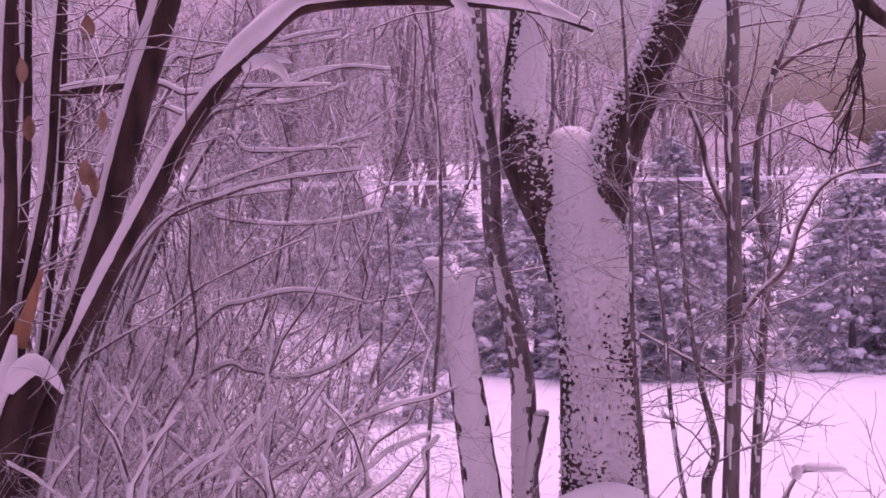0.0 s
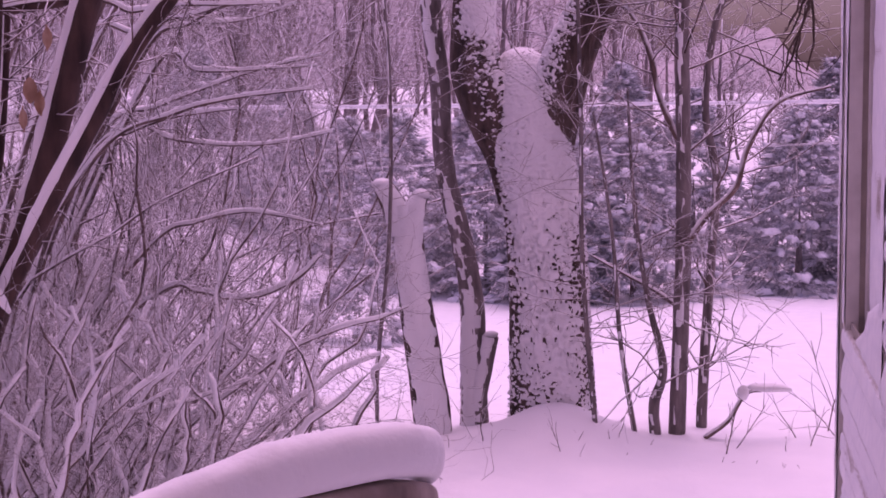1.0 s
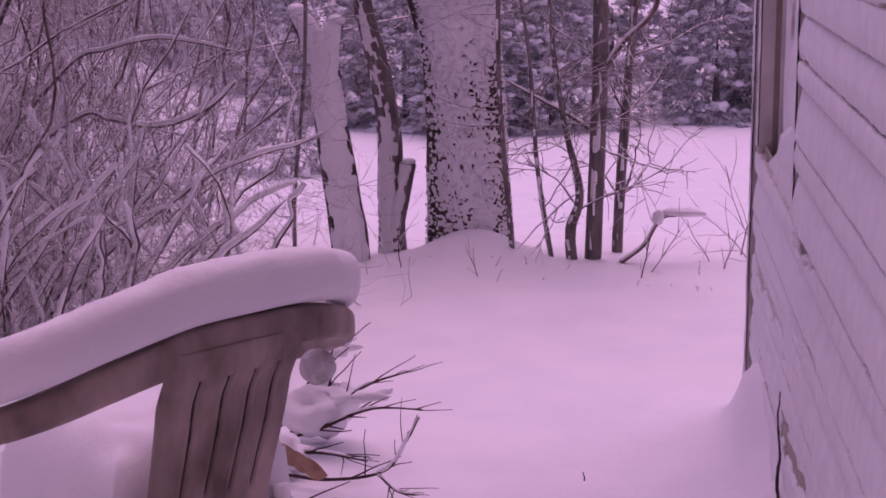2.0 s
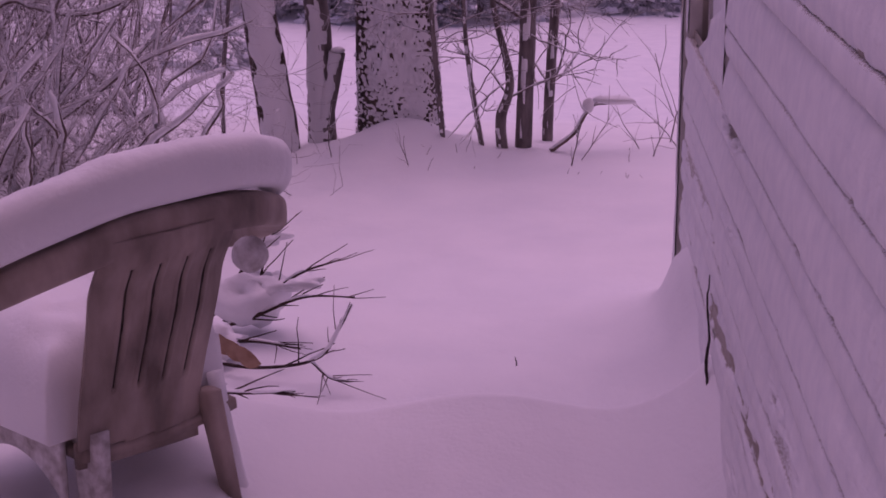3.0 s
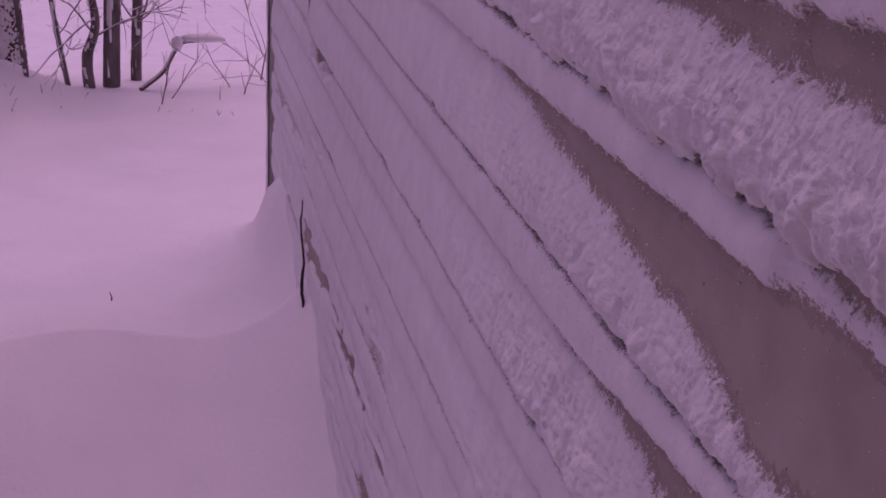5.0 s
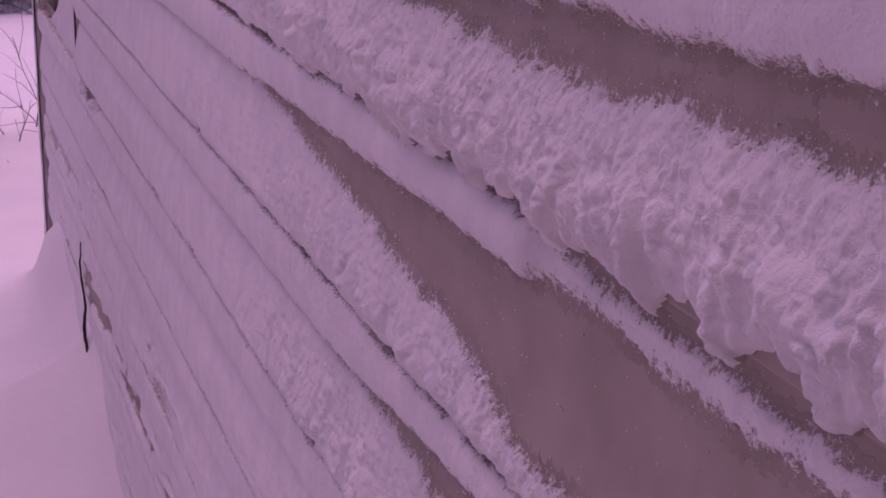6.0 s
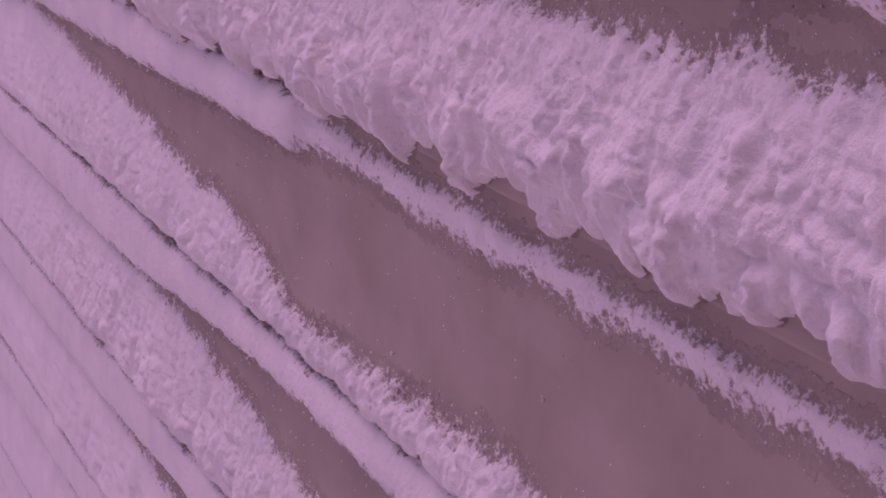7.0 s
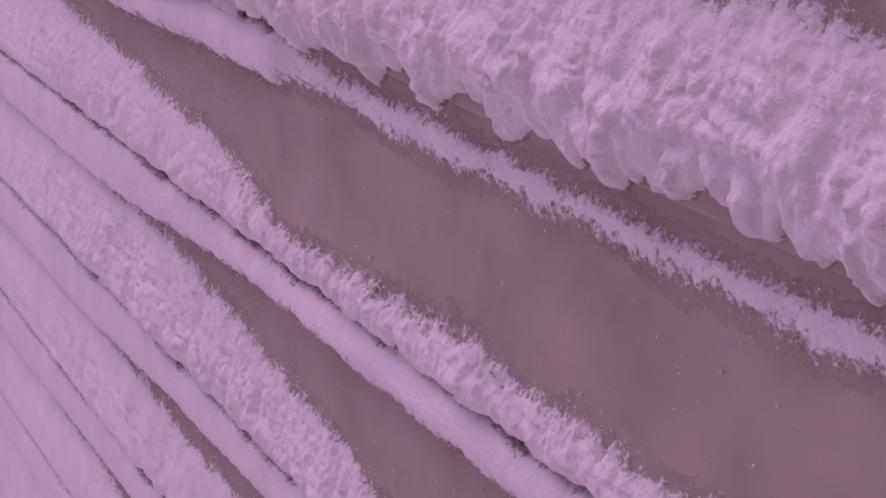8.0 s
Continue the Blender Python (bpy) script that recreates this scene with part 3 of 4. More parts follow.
# slim leaning tree beside it, with a sawn stub
tree = thing("slim_tree", "slim dark leaning trunk with a sawn side stub", "tree", at=(-1.05, 7.1, 0))
p, r = limb([(-1.045, 7.1, -0.2, 0.072), (-1.049, 7.1, 0.02, 0.063), (-1.052, 7.1, 0.22, 0.060), (-1.056, 7.1, 0.53, 0.053), (-1.104, 7.1, 0.835, 0.047), (-1.177, 7.1, 1.165, 0.044), (-1.191, 7.1, 1.49, 0.044), (-1.232, 7.1, 1.85, 0.046), (-1.241, 7.1, 2.15, 0.042), (-1.26, 7.1, 2.6, 0.04), (-1.3, 7.1, 3.3, 0.03)], 12)
g = Geo()
g.tube(p, r, 20, True, 0.07, 5)
add("trunk", g, GREY_BARK, tree)
g = Geo()
snow_shell(g, p, r, lambda z: -0.06 + 0.42 * step(0.75, 0.45, z) + 0.25 * step(1.5, 1.8, z), 0.004, 71, 60, 60.0, WIND, 0.42, 0.34)
add("snow_crust", g, SNOW, tree)
g = Geo()
p, r = limb([(-1.05, 7.08, 0.05, 0.036), (-1.02, 7.07, 0.15, 0.036), (-0.985, 7.06, 0.30, 0.034), (-0.965, 7.06, 0.40, 0.034)], 8)
g.tube(p, r, 16, True, 0.05, 6)
add("stub", g, GREY_BARK, tree, "sawn-off side limb")
g = Geo()
g.lump((-0.965, 7.055, 0.41), (0.034, 0.034, 0.016), rough=0.1)
snow_shell(g, p, r, 0.4, 0.008, 73, 30, 20.0)
add("snow_crust", g, SNOW, tree)

# sawn trunk with two short prongs, caked in snow
tree = thing("sawn_trunk", "sawn-off trunk with two short prongs caked in snow", "tree stump", at=(-1.2, 6.9, 0))
for name, rows in (("trunk", [(-1.19, 6.9, -0.25, 0.088), (-1.208, 6.9, 0.057, 0.082), (-1.247, 6.9, 0.357, 0.077), (-1.277, 6.9, 0.556, 0.073), (-1.299, 6.9, 0.755, 0.068), (-1.306, 6.9, 0.90, 0.066), (-1.318, 6.9, 1.00, 0.058)]),
                   ("prong", [(-1.325, 6.9, 0.88, 0.062), (-1.372, 6.9, 1.00, 0.054), (-1.42, 6.9, 1.085, 0.042)]),
                   ("prong", [(-1.305, 6.89, 0.90, 0.058), (-1.275, 6.89, 0.98, 0.048), (-1.248, 6.89, 1.04, 0.036)])):
    p, r = limb(rows, 14)
    g = Geo()
    g.tube(p, r, 20, True, 0.06, 8)
    add(name, g, BARK, tree)
    g = Geo()
    snow_shell(g, p, r * 1.0, 0.62, 0.012, 81, 60, 14.0, np.array([0.12, -0.95, 0.3]), 0.50, 0.22)
    if name == "prong":
        g.lump(p[-1] + np.array([0, 0, 0.006]), (r[-1] * 1.15, r[-1] * 1.15, 0.026), rough=0.15)
    add("snow_crust", g, SNOW, tree, "thick smooth snow coat")


def sapling(name, label, rows, seed, twigs, reach=0.5, extra=(), cover=-0.05, z0=0.2):
    rng = np.random.default_rng(seed)
    ob = thing(name, label, "young tree", "young trees on the crest", at=tuple(rows[0][:3]))
    p, r = limb(rows, 12)
    g = Geo()
    g.tube(p, r, 12, True, 0.08, seed)
    add("trunk", g, GREY_BARK, ob)
    g = Geo()
    snow_shell(g, p, r, -0.12, 0.003, seed + 5, 26, 90.0, WIND, 0.42, 0.34)
    if g.n:
        add("snow_crust", g, SNOW, ob)
    tw, limbs = Geo(), [(p, r, twigs)]
    for more in extra:
        q, s = limb(more, 8)
        tw.tube(q, s, 7, True, 0.08, seed)
        limbs.append((q, s, max(4, twigs // 3)))
    for q, s, count in limbs:
        for k in range(int(count * 1.5)):
            at, rad, way = pts_at(q, s, rng.uniform(0.06, 1.0))
            if at[2] < z0:
                continue
            side = rng.normal(0, 1, 3) * (1, 0.7, 0.25) + (0, -0.1, 0.35)
            spray(rng, tw, at, side, reach * rng.uniform(0.5, 1.3), max(0.0022, min(rad * 0.3, 0.006)), 2, 0.0, 4, 0.7, 4)
    add("twig_mass", tw, TWIG, ob, "thin bare snow-dusted twigs")
    return ob


sapling("young_tree", "slender upright grey young tree with bare twigs", [(-0.14, 7.0, -0.2, 0.042), (-0.14, 7.0, 0.01, 0.038), (-0.12, 7.0, 0.75, 0.034), (-0.12, 7.0, 1.24, 0.032), (-0.13, 7.0, 1.72, 0.031), (-0.12, 7.0, 2.08, 0.027), (-0.14, 7.0, 2.5, 0.023), (-0.1, 7.0, 3.2, 0.015)], 11, 16, 0.5,
        [[(-0.12, 7.0, 0.80, 0.018), (-0.02, 6.99, 0.95, 0.015), (0.10, 6.98, 1.07, 0.013), (0.15, 6.97, 1.24, 0.012), (0.27, 6.96, 1.43, 0.010), (0.49, 6.95, 1.50, 0.006)],
         [(-0.13, 7.0, 0.55, 0.014), (-0.25, 7.0, 0.63, 0.011), (-0.38, 7.0, 0.70, 0.008), (-0.52, 6.98, 0.78, 0.005)],
         [(-0.13, 7.0, 1.25, 0.016), (-0.22, 7.0, 1.45, 0.014), (-0.27, 7.0, 1.66, 0.013), (-0.36, 7.0, 1.83, 0.010), (-0.5, 7.0, 1.9, 0.006)]])
sapling("young_tree", "thin forked young tree with rising bare branches", [(-0.04, 7.2, -0.2, 0.026), (-0.03, 7.2, 0.2, 0.024), (0.0, 7.2, 0.73, 0.020), (0.02, 7.2, 1.1, 0.018), (-0.03, 7.2, 1.4, 0.017), (0.0, 7.2, 1.72, 0.016), (0.07, 7.2, 1.96, 0.015), (0.17, 7.2, 2.21, 0.013), (0.3, 7.2, 2.7, 0.008)], 12, 18, 0.5,
        [[(0.05, 7.2, 1.90, 0.012), (0.2, 7.2, 2.0, 0.010), (0.45, 7.2, 2.05, 0.008), (0.8, 7.2, 2.0, 0.005)]])
sapling("young_tree", "very thin straight sapling with sparse twigs", [(-1.36, 6.5, -0.1, 0.009), (-1.37, 6.5, 0.3, 0.009), (-1.31, 6.5, 0.9, 0.008), (-1.30, 6.5, 1.5, 0.008), (-1.33, 6.5, 2.0, 0.006), (-1.37, 6.5, 2.4, 0.004)], 13, 16, 0.5)
sapling("young_tree", "very thin straight sapling with sparse twigs", [(-0.47, 6.75, 0.0, 0.011), (-0.50, 6.75, 0.3, 0.011), (-0.535, 6.75, 0.8, 0.010), (-0.54, 6.75, 1.4, 0.009), (-0.56, 6.75, 2.0, 0.007), (-0.6, 6.75, 2.5, 0.004)], 14, 14, 0.45)
sapling("young_tree", "crooked low sapling stem beside the slim grey tree", [(-0.22, 6.95, -0.1, 0.026), (-0.24, 6.95, 0.12, 0.024), (-0.20, 6.95, 0.30, 0.018), (-0.27, 6.97, 0.60, 0.012), (-0.33, 7.0, 1.0, 0.009), (-0.36, 7.0, 1.5, 0.005)], 15, 14, 0.4)
sapling("young_tree", "leaning sapling with crossing bare twigs", [(-0.30, 6.9, -0.1, 0.012), (-0.38, 6.9, 0.4, 0.010), (-0.42, 6.9, 0.9, 0.008), (-0.50, 6.9, 1.4, 0.005)], 16, 14, 0.4)

# dark multi-stemmed tree close by, snow on its weather side, one limb arching over
tree = thing("arching_tree", "dark multi-stemmed tree with snow-laden limbs, one arching over", "tree", at=(-2.4, 4.8, 0))
STEMS = [
    ([(-2.48, 4.8, -0.1, 0.055), (-2.37, 4.8, 0.40, 0.046), (-2.268, 4.8, 0.768, 0.043), (-2.153, 4.8, 1.043, 0.040), (-2.039, 4.8, 1.35, 0.038), (-1.925, 4.8, 1.723, 0.038), (-1.813, 4.8, 2.055, 0.036), (-1.75, 4.8, 2.3, 0.032), (-1.6, 4.8, 2.8, 0.025)], 0.45, 0.030),
    ([(-2.20, 4.72, 0.82, 0.020), (-2.061, 4.7, 1.072, 0.022), (-1.982, 4.7, 1.213, 0.022), (-1.846, 4.7, 1.441, 0.022), (-1.731, 4.7, 1.63, 0.023), (-1.60, 4.7, 1.80, 0.023), (-1.526, 4.7, 1.875, 0.022), (-1.40, 4.7, 1.982, 0.019), (-1.311, 4.7, 2.01, 0.016), (-1.136, 4.7, 2.019, 0.014), (-0.964, 4.7, 2.015, 0.013), (-0.761, 4.7, 1.996, 0.012), (-0.628, 4.7, 1.972, 0.010), (-0.48, 4.7, 1.914, 0.006)], 0.50, 0.026),
    ([(-2.50, 4.65, -0.1, 0.075), (-2.43, 4.65, 0.34, 0.066), (-2.32, 4.66, 0.71, 0.062), (-2.23, 4.68, 0.90, 0.050)], 0.55, 0.030),
    ([(-2.42, 4.7, 0.40, 0.03), (-2.36, 4.7, 0.9, 0.026), (-2.32, 4.7, 1.4, 0.024), (-2.31, 4.7, 1.9, 0.020), (-2.25, 4.7, 2.4, 0.014)], 0.5, 0.022),
    ([(-2.36, 4.75, 0.75, 0.022), (-2.30, 4.75, 1.1, 0.018), (-2.21, 4.75, 1.5, 0.016), (-2.17, 4.75, 1.9, 0.013), (-2.12, 4.75, 2.3, 0.010)], 0.4, 0.016),
    ([(-2.48, 4.9, 0.2, 0.022), (-2.43, 4.9, 0.9, 0.018), (-2.36, 4.9, 1.5, 0.016), (-2.33, 4.9, 2.2, 0.012)], 0.4, 0.016),
    ([(-2.60, 5.0, 0.2, 0.028), (-2.52, 5.0, 1.0, 0.022), (-2.46, 5.0, 1.6, 0.018), (-2.38, 5.0, 2.3, 0.014)], 0.4, 0.020),
    ([(-2.34, 4.9, 0.8, 0.013), (-2.24, 4.9, 1.5, 0.011), (-2.20, 4.9, 2.2, 0.008)], 0.3, 0.012),
    ([(-2.24, 4.9, 1.77, 0.016), (-2.10, 4.9, 1.79, 0.018), (-1.97, 4.85, 1.80, 0.014)], 0.5, 0.020),
    ([(-1.86, 4.8, 1.90, 0.026), (-1.90, 4.8, 2.02, 0.022), (-1.92, 4.8, 2.3, 0.018)], 0.4, 0.02),
]
for n, (rows, cover, depth) in enumerate(STEMS):
    p, r = limb(rows, 14)
    g = Geo()
    g.tube(p, r, 16, True, 0.06, 20 + n)
    add("stem", g, RED_BARK, tree)
    g = Geo()
    wind = np.array([-0.95, -0.25, 0.8])
    snow_shell(g, p, r, cover * 0.8, depth * 1.2, 90 + n, 40, 9.0, wind, 1.0, 0.25)
    add("snow_load", g, SNOW, tree, "soft snow lying along the limb")
# thicker snow lying on the arch and drooping from its forks
for k, rows in enumerate([
    [(-1.64, 4.68, 1.79, 0.012), (-1.56, 4.67, 1.875, 0.030), (-1.47, 4.67, 1.955, 0.034), (-1.38, 4.67, 2.02, 0.026), (-1.30, 4.68, 2.035, 0.010)],
    [(-1.53, 4.66, 1.825, 0.012), (-1.47, 4.66, 1.85, 0.024), (-1.42, 4.66, 1.825, 0.016), (-1.383, 4.66, 1.775, 0.003)],
    [(-1.47, 4.66, 1.855, 0.018), (-1.43, 4.66, 1.855, 0.012), (-1.38, 4.66, 1.842, 0.003)],
    [(-0.95, 4.68, 2.03, 0.008), (-0.86, 4.67, 2.035, 0.026), (-0.76, 4.67, 2.02, 0.028), (-0.66, 4.67, 2.00, 0.024), (-0.55, 4.68, 1.955, 0.014), (-0.48, 4.69, 1.925, 0.004)],
    [(-0.88, 4.67, 2.02, 0.020), (-0.85, 4.66, 1.985, 0.014), (-0.82, 4.66, 1.96, 0.003)],
    [(-2.30, 4.60, 0.86, 0.030), (-2.22, 4.60, 0.93, 0.036), (-2.16, 4.61, 0.90, 0.022), (-2.12, 4.62, 0.84, 0.006)],
    [(-2.40, 4.60, 0.62, 0.018), (-2.36, 4.60, 0.78, 0.034), (-2.30, 4.60, 0.90, 0.030), (-2.28, 4.62, 1.02, 0.010)],
]):
    p, r = limb(rows, 10)
    g = Geo()
    g.tube(p, r, 14, True, 0.12, 30 + k)
    add("snow_pad", g, SNOW, tree, "soft snow pad on a limb")
rng = np.random.default_rng(5)
g = Geo()
for n, (rows, _, _) in enumerate(STEMS):
    p, r = limb(rows, 14)
    for k in range((10, 16, 3, 12, 12, 10, 10, 8, 4, 4)[n]):
        at, rad, way = pts_at(p, r, rng.uniform(0.25, 1.0))
        spray(rng, g, at, rng.normal(0, 1, 3) * (1, 0.6, 0.5) + (0.1, 0, 0.2), rng.uniform(0.25, 0.6), 0.0035, 1, 0.0, 3, 0.6, 4)
add("twig_mass", g, TWIG, tree, "thin dark twigs")
for k in range(7):
    g = Geo()
    c = np.array([-2.30 + 0.30 * rng.random(), 4.7, 1.25 + 0.75 * rng.random()])
    u, w = np.meshgrid(np.linspace(-1, 1, 7), np.linspace(-1, 1, 5), indexing="ij")
    g.grid(np.stack([c[0] + 0.02 * w * (1 - u**2), c[1] + 0.012 * np.sin(w * 2 + k), c[2] + 0.04 * u], -1))
    add("dead_leaf", g, LEAF, tree, "dry yellow leaf still hanging")
g = Geo()
p, r = limb([(-2.30, 4.68, 0.98, 0.026), (-2.26, 4.68, 1.08, 0.022), (-2.21, 4.68, 1.22, 0.006)], 6)
g.tube(p, r, 7, True, 0.15, 3)
add("torn_wood", g, SPLIT, tree, "orange torn wood of a broken limb")


# ---- thicket of shrubs behind the yard ----
def shrub(seed, x, y, height, stems, lean, twigs, thick, loaded=False):
    rng = np.random.default_rng(seed)
    z = float(ground_z(x, y))
    label = "arching shrub with stems carrying thick snow" if loaded else "bare tangled shrub with snow-dusted twigs"
    ob = thing("shrub", label, "shrub", "thicket at the yard edge", at=(x, y, z))
    tw, sn = Geo(), Geo()
    for k in range(stems):
        top = np.array([lean + rng.normal(0, 0.42), rng.normal(0, 0.25), 1.0])
        h = height * rng.uniform(0.6, 1.1)
        c = np.array([x, y, z - 0.1]) + np.r_[rng.normal(0, 0.10, 2), 0]
        u = np.linspace(0, 1, 13)
        p = c + u[:, None] * top * h + (np.sin(u * 3.0) * h)[:, None] * np.r_[rng.normal(0, 0.14, 2), 0] + np.cumsum(rng.normal(0, 0.010 if loaded else 0.034, (13, 3)) * (1, 1, 0.6), 0)
        p[:, 2] -= 0.25 * h * u**2 * abs(top[0])
        r = thick * rng.uniform(0.4, 1.2) * np.linspace(1, 0.3, 13)
        g = Geo()
        g.tube(p, r, 7, True, 0.1, seed + k)
        add("stem", g, TWIG, ob)
        if loaded:
            q = curve(np.c_[p, r], 6)
            snow_shell(sn, q[:, :3], q[:, 3], 0.52, 0.015, seed + k, 16, 9.0, np.array([-0.7, -0.25, 1.0]), 0.5, 0.75)
        for m in range(twigs):
            at, rad, way = pts_at(p, r, rng.uniform(0.15, 1.0))
            spray(rng, tw, at, way / np.linalg.norm(way) * 0.25 + rng.normal(0, 1.0, 3) * (1.3, 0.6, 0.6), rng.uniform(0.25, 0.75), min(0.0036, max(0.0016, rad * 0.33)), 2, 0.02, 4, 1.15, 3, 1.0, 5)
    add("twig_mass", tw, TWIG, ob)
    if sn.n:
        add("snow_load", sn, SNOW, ob, "soft snow lying along the stems")


rng0 = np.random.default_rng(77)
for k in range(44):
    y = rng0.uniform(5.7, 9.5)
    x = rng0.uniform(-0.50, -0.275 if k % 3 else -0.40) * y
    if x / y > -0.34:
        y, x = y + 2.0, x / y * (y + 2.0)
    shrub(200 + k, x, y, rng0.uniform(1.5, 2.7) + max(0, y - 7.5) * 0.35, 4, rng0.normal(0.0, 0.2), 11, 0.009 if k % 5 else 0.018)
for k, (x, y, h, lean) in enumerate([(-1.75, 4.9, 0.85, 0.45), (-1.95, 5.1, 0.95, 0.35), (-1.7, 5.3, 0.8, 0.25), (-2.15, 4.95, 0.9, 0.5), (-1.95, 5.5, 1.0, 0.1), (-2.3, 5.3, 1.0, 0.3), (-1.6, 5.9, 0.7, -0.2), (-2.0, 4.75, 0.9, 0.2), (-2.25, 5.6, 1.1, 0.2), (-1.85, 5.7, 0.9, 0.1), (-2.45, 5.2, 1.0, 0.3)]):
    shrub(300 + k, x, y, h, 6, lean, 6, 0.009, True)

# leaning shrub whose level boughs carry lines of snow across the thicket
rng = np.random.default_rng(64)
bush = thing("leaning_shrub", "leaning shrub with level snow-lined boughs and fine twigs", "shrub", at=(-2.75, 5.6, 0.1))
BOUGHS = [[(-2.2, 5.6, 1.29, 0.009), (-1.916, 5.6, 1.426, 0.008), (-1.70, 5.6, 1.48, 0.006), (-1.40, 5.6, 1.513, 0.003)],
          [(-2.08, 5.9, 0.742, 0.010), (-1.943, 5.9, 0.744, 0.010), (-1.807, 5.9, 0.717, 0.009), (-1.672, 5.9, 0.736, 0.008), (-1.538, 5.9, 0.803, 0.007), (-1.448, 5.9, 0.89, 0.003)]]
for k in range(11):
    y, z, rise = rng.uniform(5.3, 6.3), rng.uniform(0.7, 1.95), rng.uniform(-0.05, 0.42)
    x = -0.37 * y + rng.uniform(-0.2, 0.25)
    reach = rng.uniform(0.5, 0.95)
    bow = rng.uniform(-0.06, 0.1)
    BOUGHS.append([(x + reach * u, y + rng.normal(0, 0.02), z + reach * rise * u + bow * math.sin(3 * u) + rng.normal(0, 0.012), 0.009 - 0.0062 * u) for u in (0, 0.25, 0.5, 0.75, 1.0)])
sn, tw = Geo(), Geo()
for k, rows in enumerate(BOUGHS):
    x, y, z, rad = rows[0]
    p, r = limb([(-2.75 + rng.normal(0, 0.05), 5.6 + rng.normal(0, 0.05), 0.0, rad * 1.9), ((x - 2.75) / 2 - 0.1, y, z * 0.55, rad * 1.5)] + rows, 10)
    g = Geo()
    g.tube(p, r, 7, True, 0.1, k)
    add("bough", g, TWIG, bush)
    snow_shell(sn, p, r, 0.42, 0.012, 400 + k, 14, 12.0, np.array([-0.2, -0.3, 1.0]), 0.5, 0.5)
    for m in range(15):
        at, rad, way = pts_at(p, r, rng.uniform(0.35, 1.0))
        spray(rng, tw, at, way / np.linalg.norm(way) * 0.8 + rng.normal(0, 0.8, 3), rng.uniform(0.12, 0.42), max(0.0016, rad * 0.4), 2, 0.0, 4, 1.0, 3, 0.9, 5)
add("twig_mass", tw, TWIG, bush)
add("snow_load", sn, SNOW, bush, "lines of snow along the boughs")

# ---- resin armchair with its snow load ----
CO, CA, CF = np.array([-0.806, 3.11, 0.0]), np.array([0.61, 0.79, 0.0]), np.array([-0.79, 0.61, 0.0])


def chair_at(s, u, z):
    s, u, z = np.broadcast_arrays(np.asarray(s, float), np.asarray(u, float), np.asarray(z, float))
    return CO + s[..., None] * CA + u[..., None] * CF + z[..., None] * np.array([0, 0, 1.0])


def sweep(geo, path, prof):
    """Sweeps a closed profile (side, up) along a level-ish path."""
    d = np.gradient(path, axis=0)
    d[:, 2] *= 0.3
    d /= np.linalg.norm(d, axis=1, keepdims=True)
    side = np.cross(d, (0, 0, 1.0))
    side /= np.linalg.norm(side, axis=1, keepdims=True)
    prof = np.asarray(prof, float)
    if prof.ndim == 2:
        prof = np.repeat(prof[None], len(path), 0)
    ring = path[:, None] + prof[..., :1] * side[:, None] + prof[..., 1:] * np.array([0, 0, 1.0])
    geo.grid(np.concatenate([ring, ring[:, :1]], 1))
    n = prof.shape[1] + 1
    geo.f.append([geo.n - len(path) * n + i for i in range(n - 1)])
    geo.f.append([geo.n - n + i for i in reversed(range(n - 1))])


chair = thing("resin_armchair", "weathered tan resin armchair with slotted back under deep snow", "chair", at=tuple(CO))
half = [(0.0, -0.060, 0.690), (0.11, -0.055, 0.687), (0.20, -0.035, 0.672), (0.27, 0.005, 0.645), (0.32, 0.07, 0.605), (0.335, 0.16, 0.560), (0.335, 0.27, 0.525), (0.32, 0.40, 0.505), (0.30, 0.48, 0.47)]
half = [(s * 1.18, u, z) for s, u, z in half]
near = [(-0.11, -0.055, 0.687), (-0.20, -0.045, 0.672), (-0.30, -0.02, 0.645), (-0.39, 0.02, 0.612), (-0.47, 0.09, 0.578), (-0.51, 0.20, 0.548), (-0.51, 0.33, 0.525), (-0.49, 0.44, 0.49)]
rail = curve(list(reversed(near)) + half, 8)
path = chair_at(rail[:, 0], rail[:, 1], rail[:, 2])
g = Geo()
t = np.linspace(0, 2 * np.pi, 20, endpoint=False)
k = np.abs(np.abs(np.linspace(-1, 1, len(path))))[:, None]
prof = np.stack([(0.034 + 0.004 * k) * np.sign(np.cos(t)) * np.abs(np.cos(t)) ** 0.5, -0.008 + (0.042 - 0.014 * k) * np.sign(np.sin(t)) * np.abs(np.sin(t)) ** 0.5], -1)
sweep(g, path, prof)
add("arm_rail", g, PLASTIC, chair, "curved back rail running into both armrests")
# snow on the rail
g = Geo()
cap = curve(list(reversed(near[:-1])) + half[:8], 14)
cp = chair_at(cap[:, 0], cap[:, 1], cap[:, 2])
e = np.sqrt(np.clip(1 - (np.linspace(-1, 1, len(cp))) ** 14, 0.01, 1))[:, None]
t = np.linspace(0, 2 * np.pi, 28, endpoint=False)
q = np.arange(len(cp))[:, None]
wob = 1 + 0.06 * fbm(q * 0.09, np.cos(t)[None] * 1.2, 3, 3)
prof = np.stack([(0.049 + 0.012 * np.clip(np.sin(t), 0, 1)) * e * wob * np.sign(np.cos(t)) * np.abs(np.cos(t)) ** 0.8, 0.030 + 0.052 * e + np.where(np.sin(t) > 0, 0.074 * e * wob, 0.046 * e) * np.sin(t)], -1)
sweep(g, cp, prof)
add("rail_snow", g, SNOW, chair, "thick rounded loaf of snow on the rail")
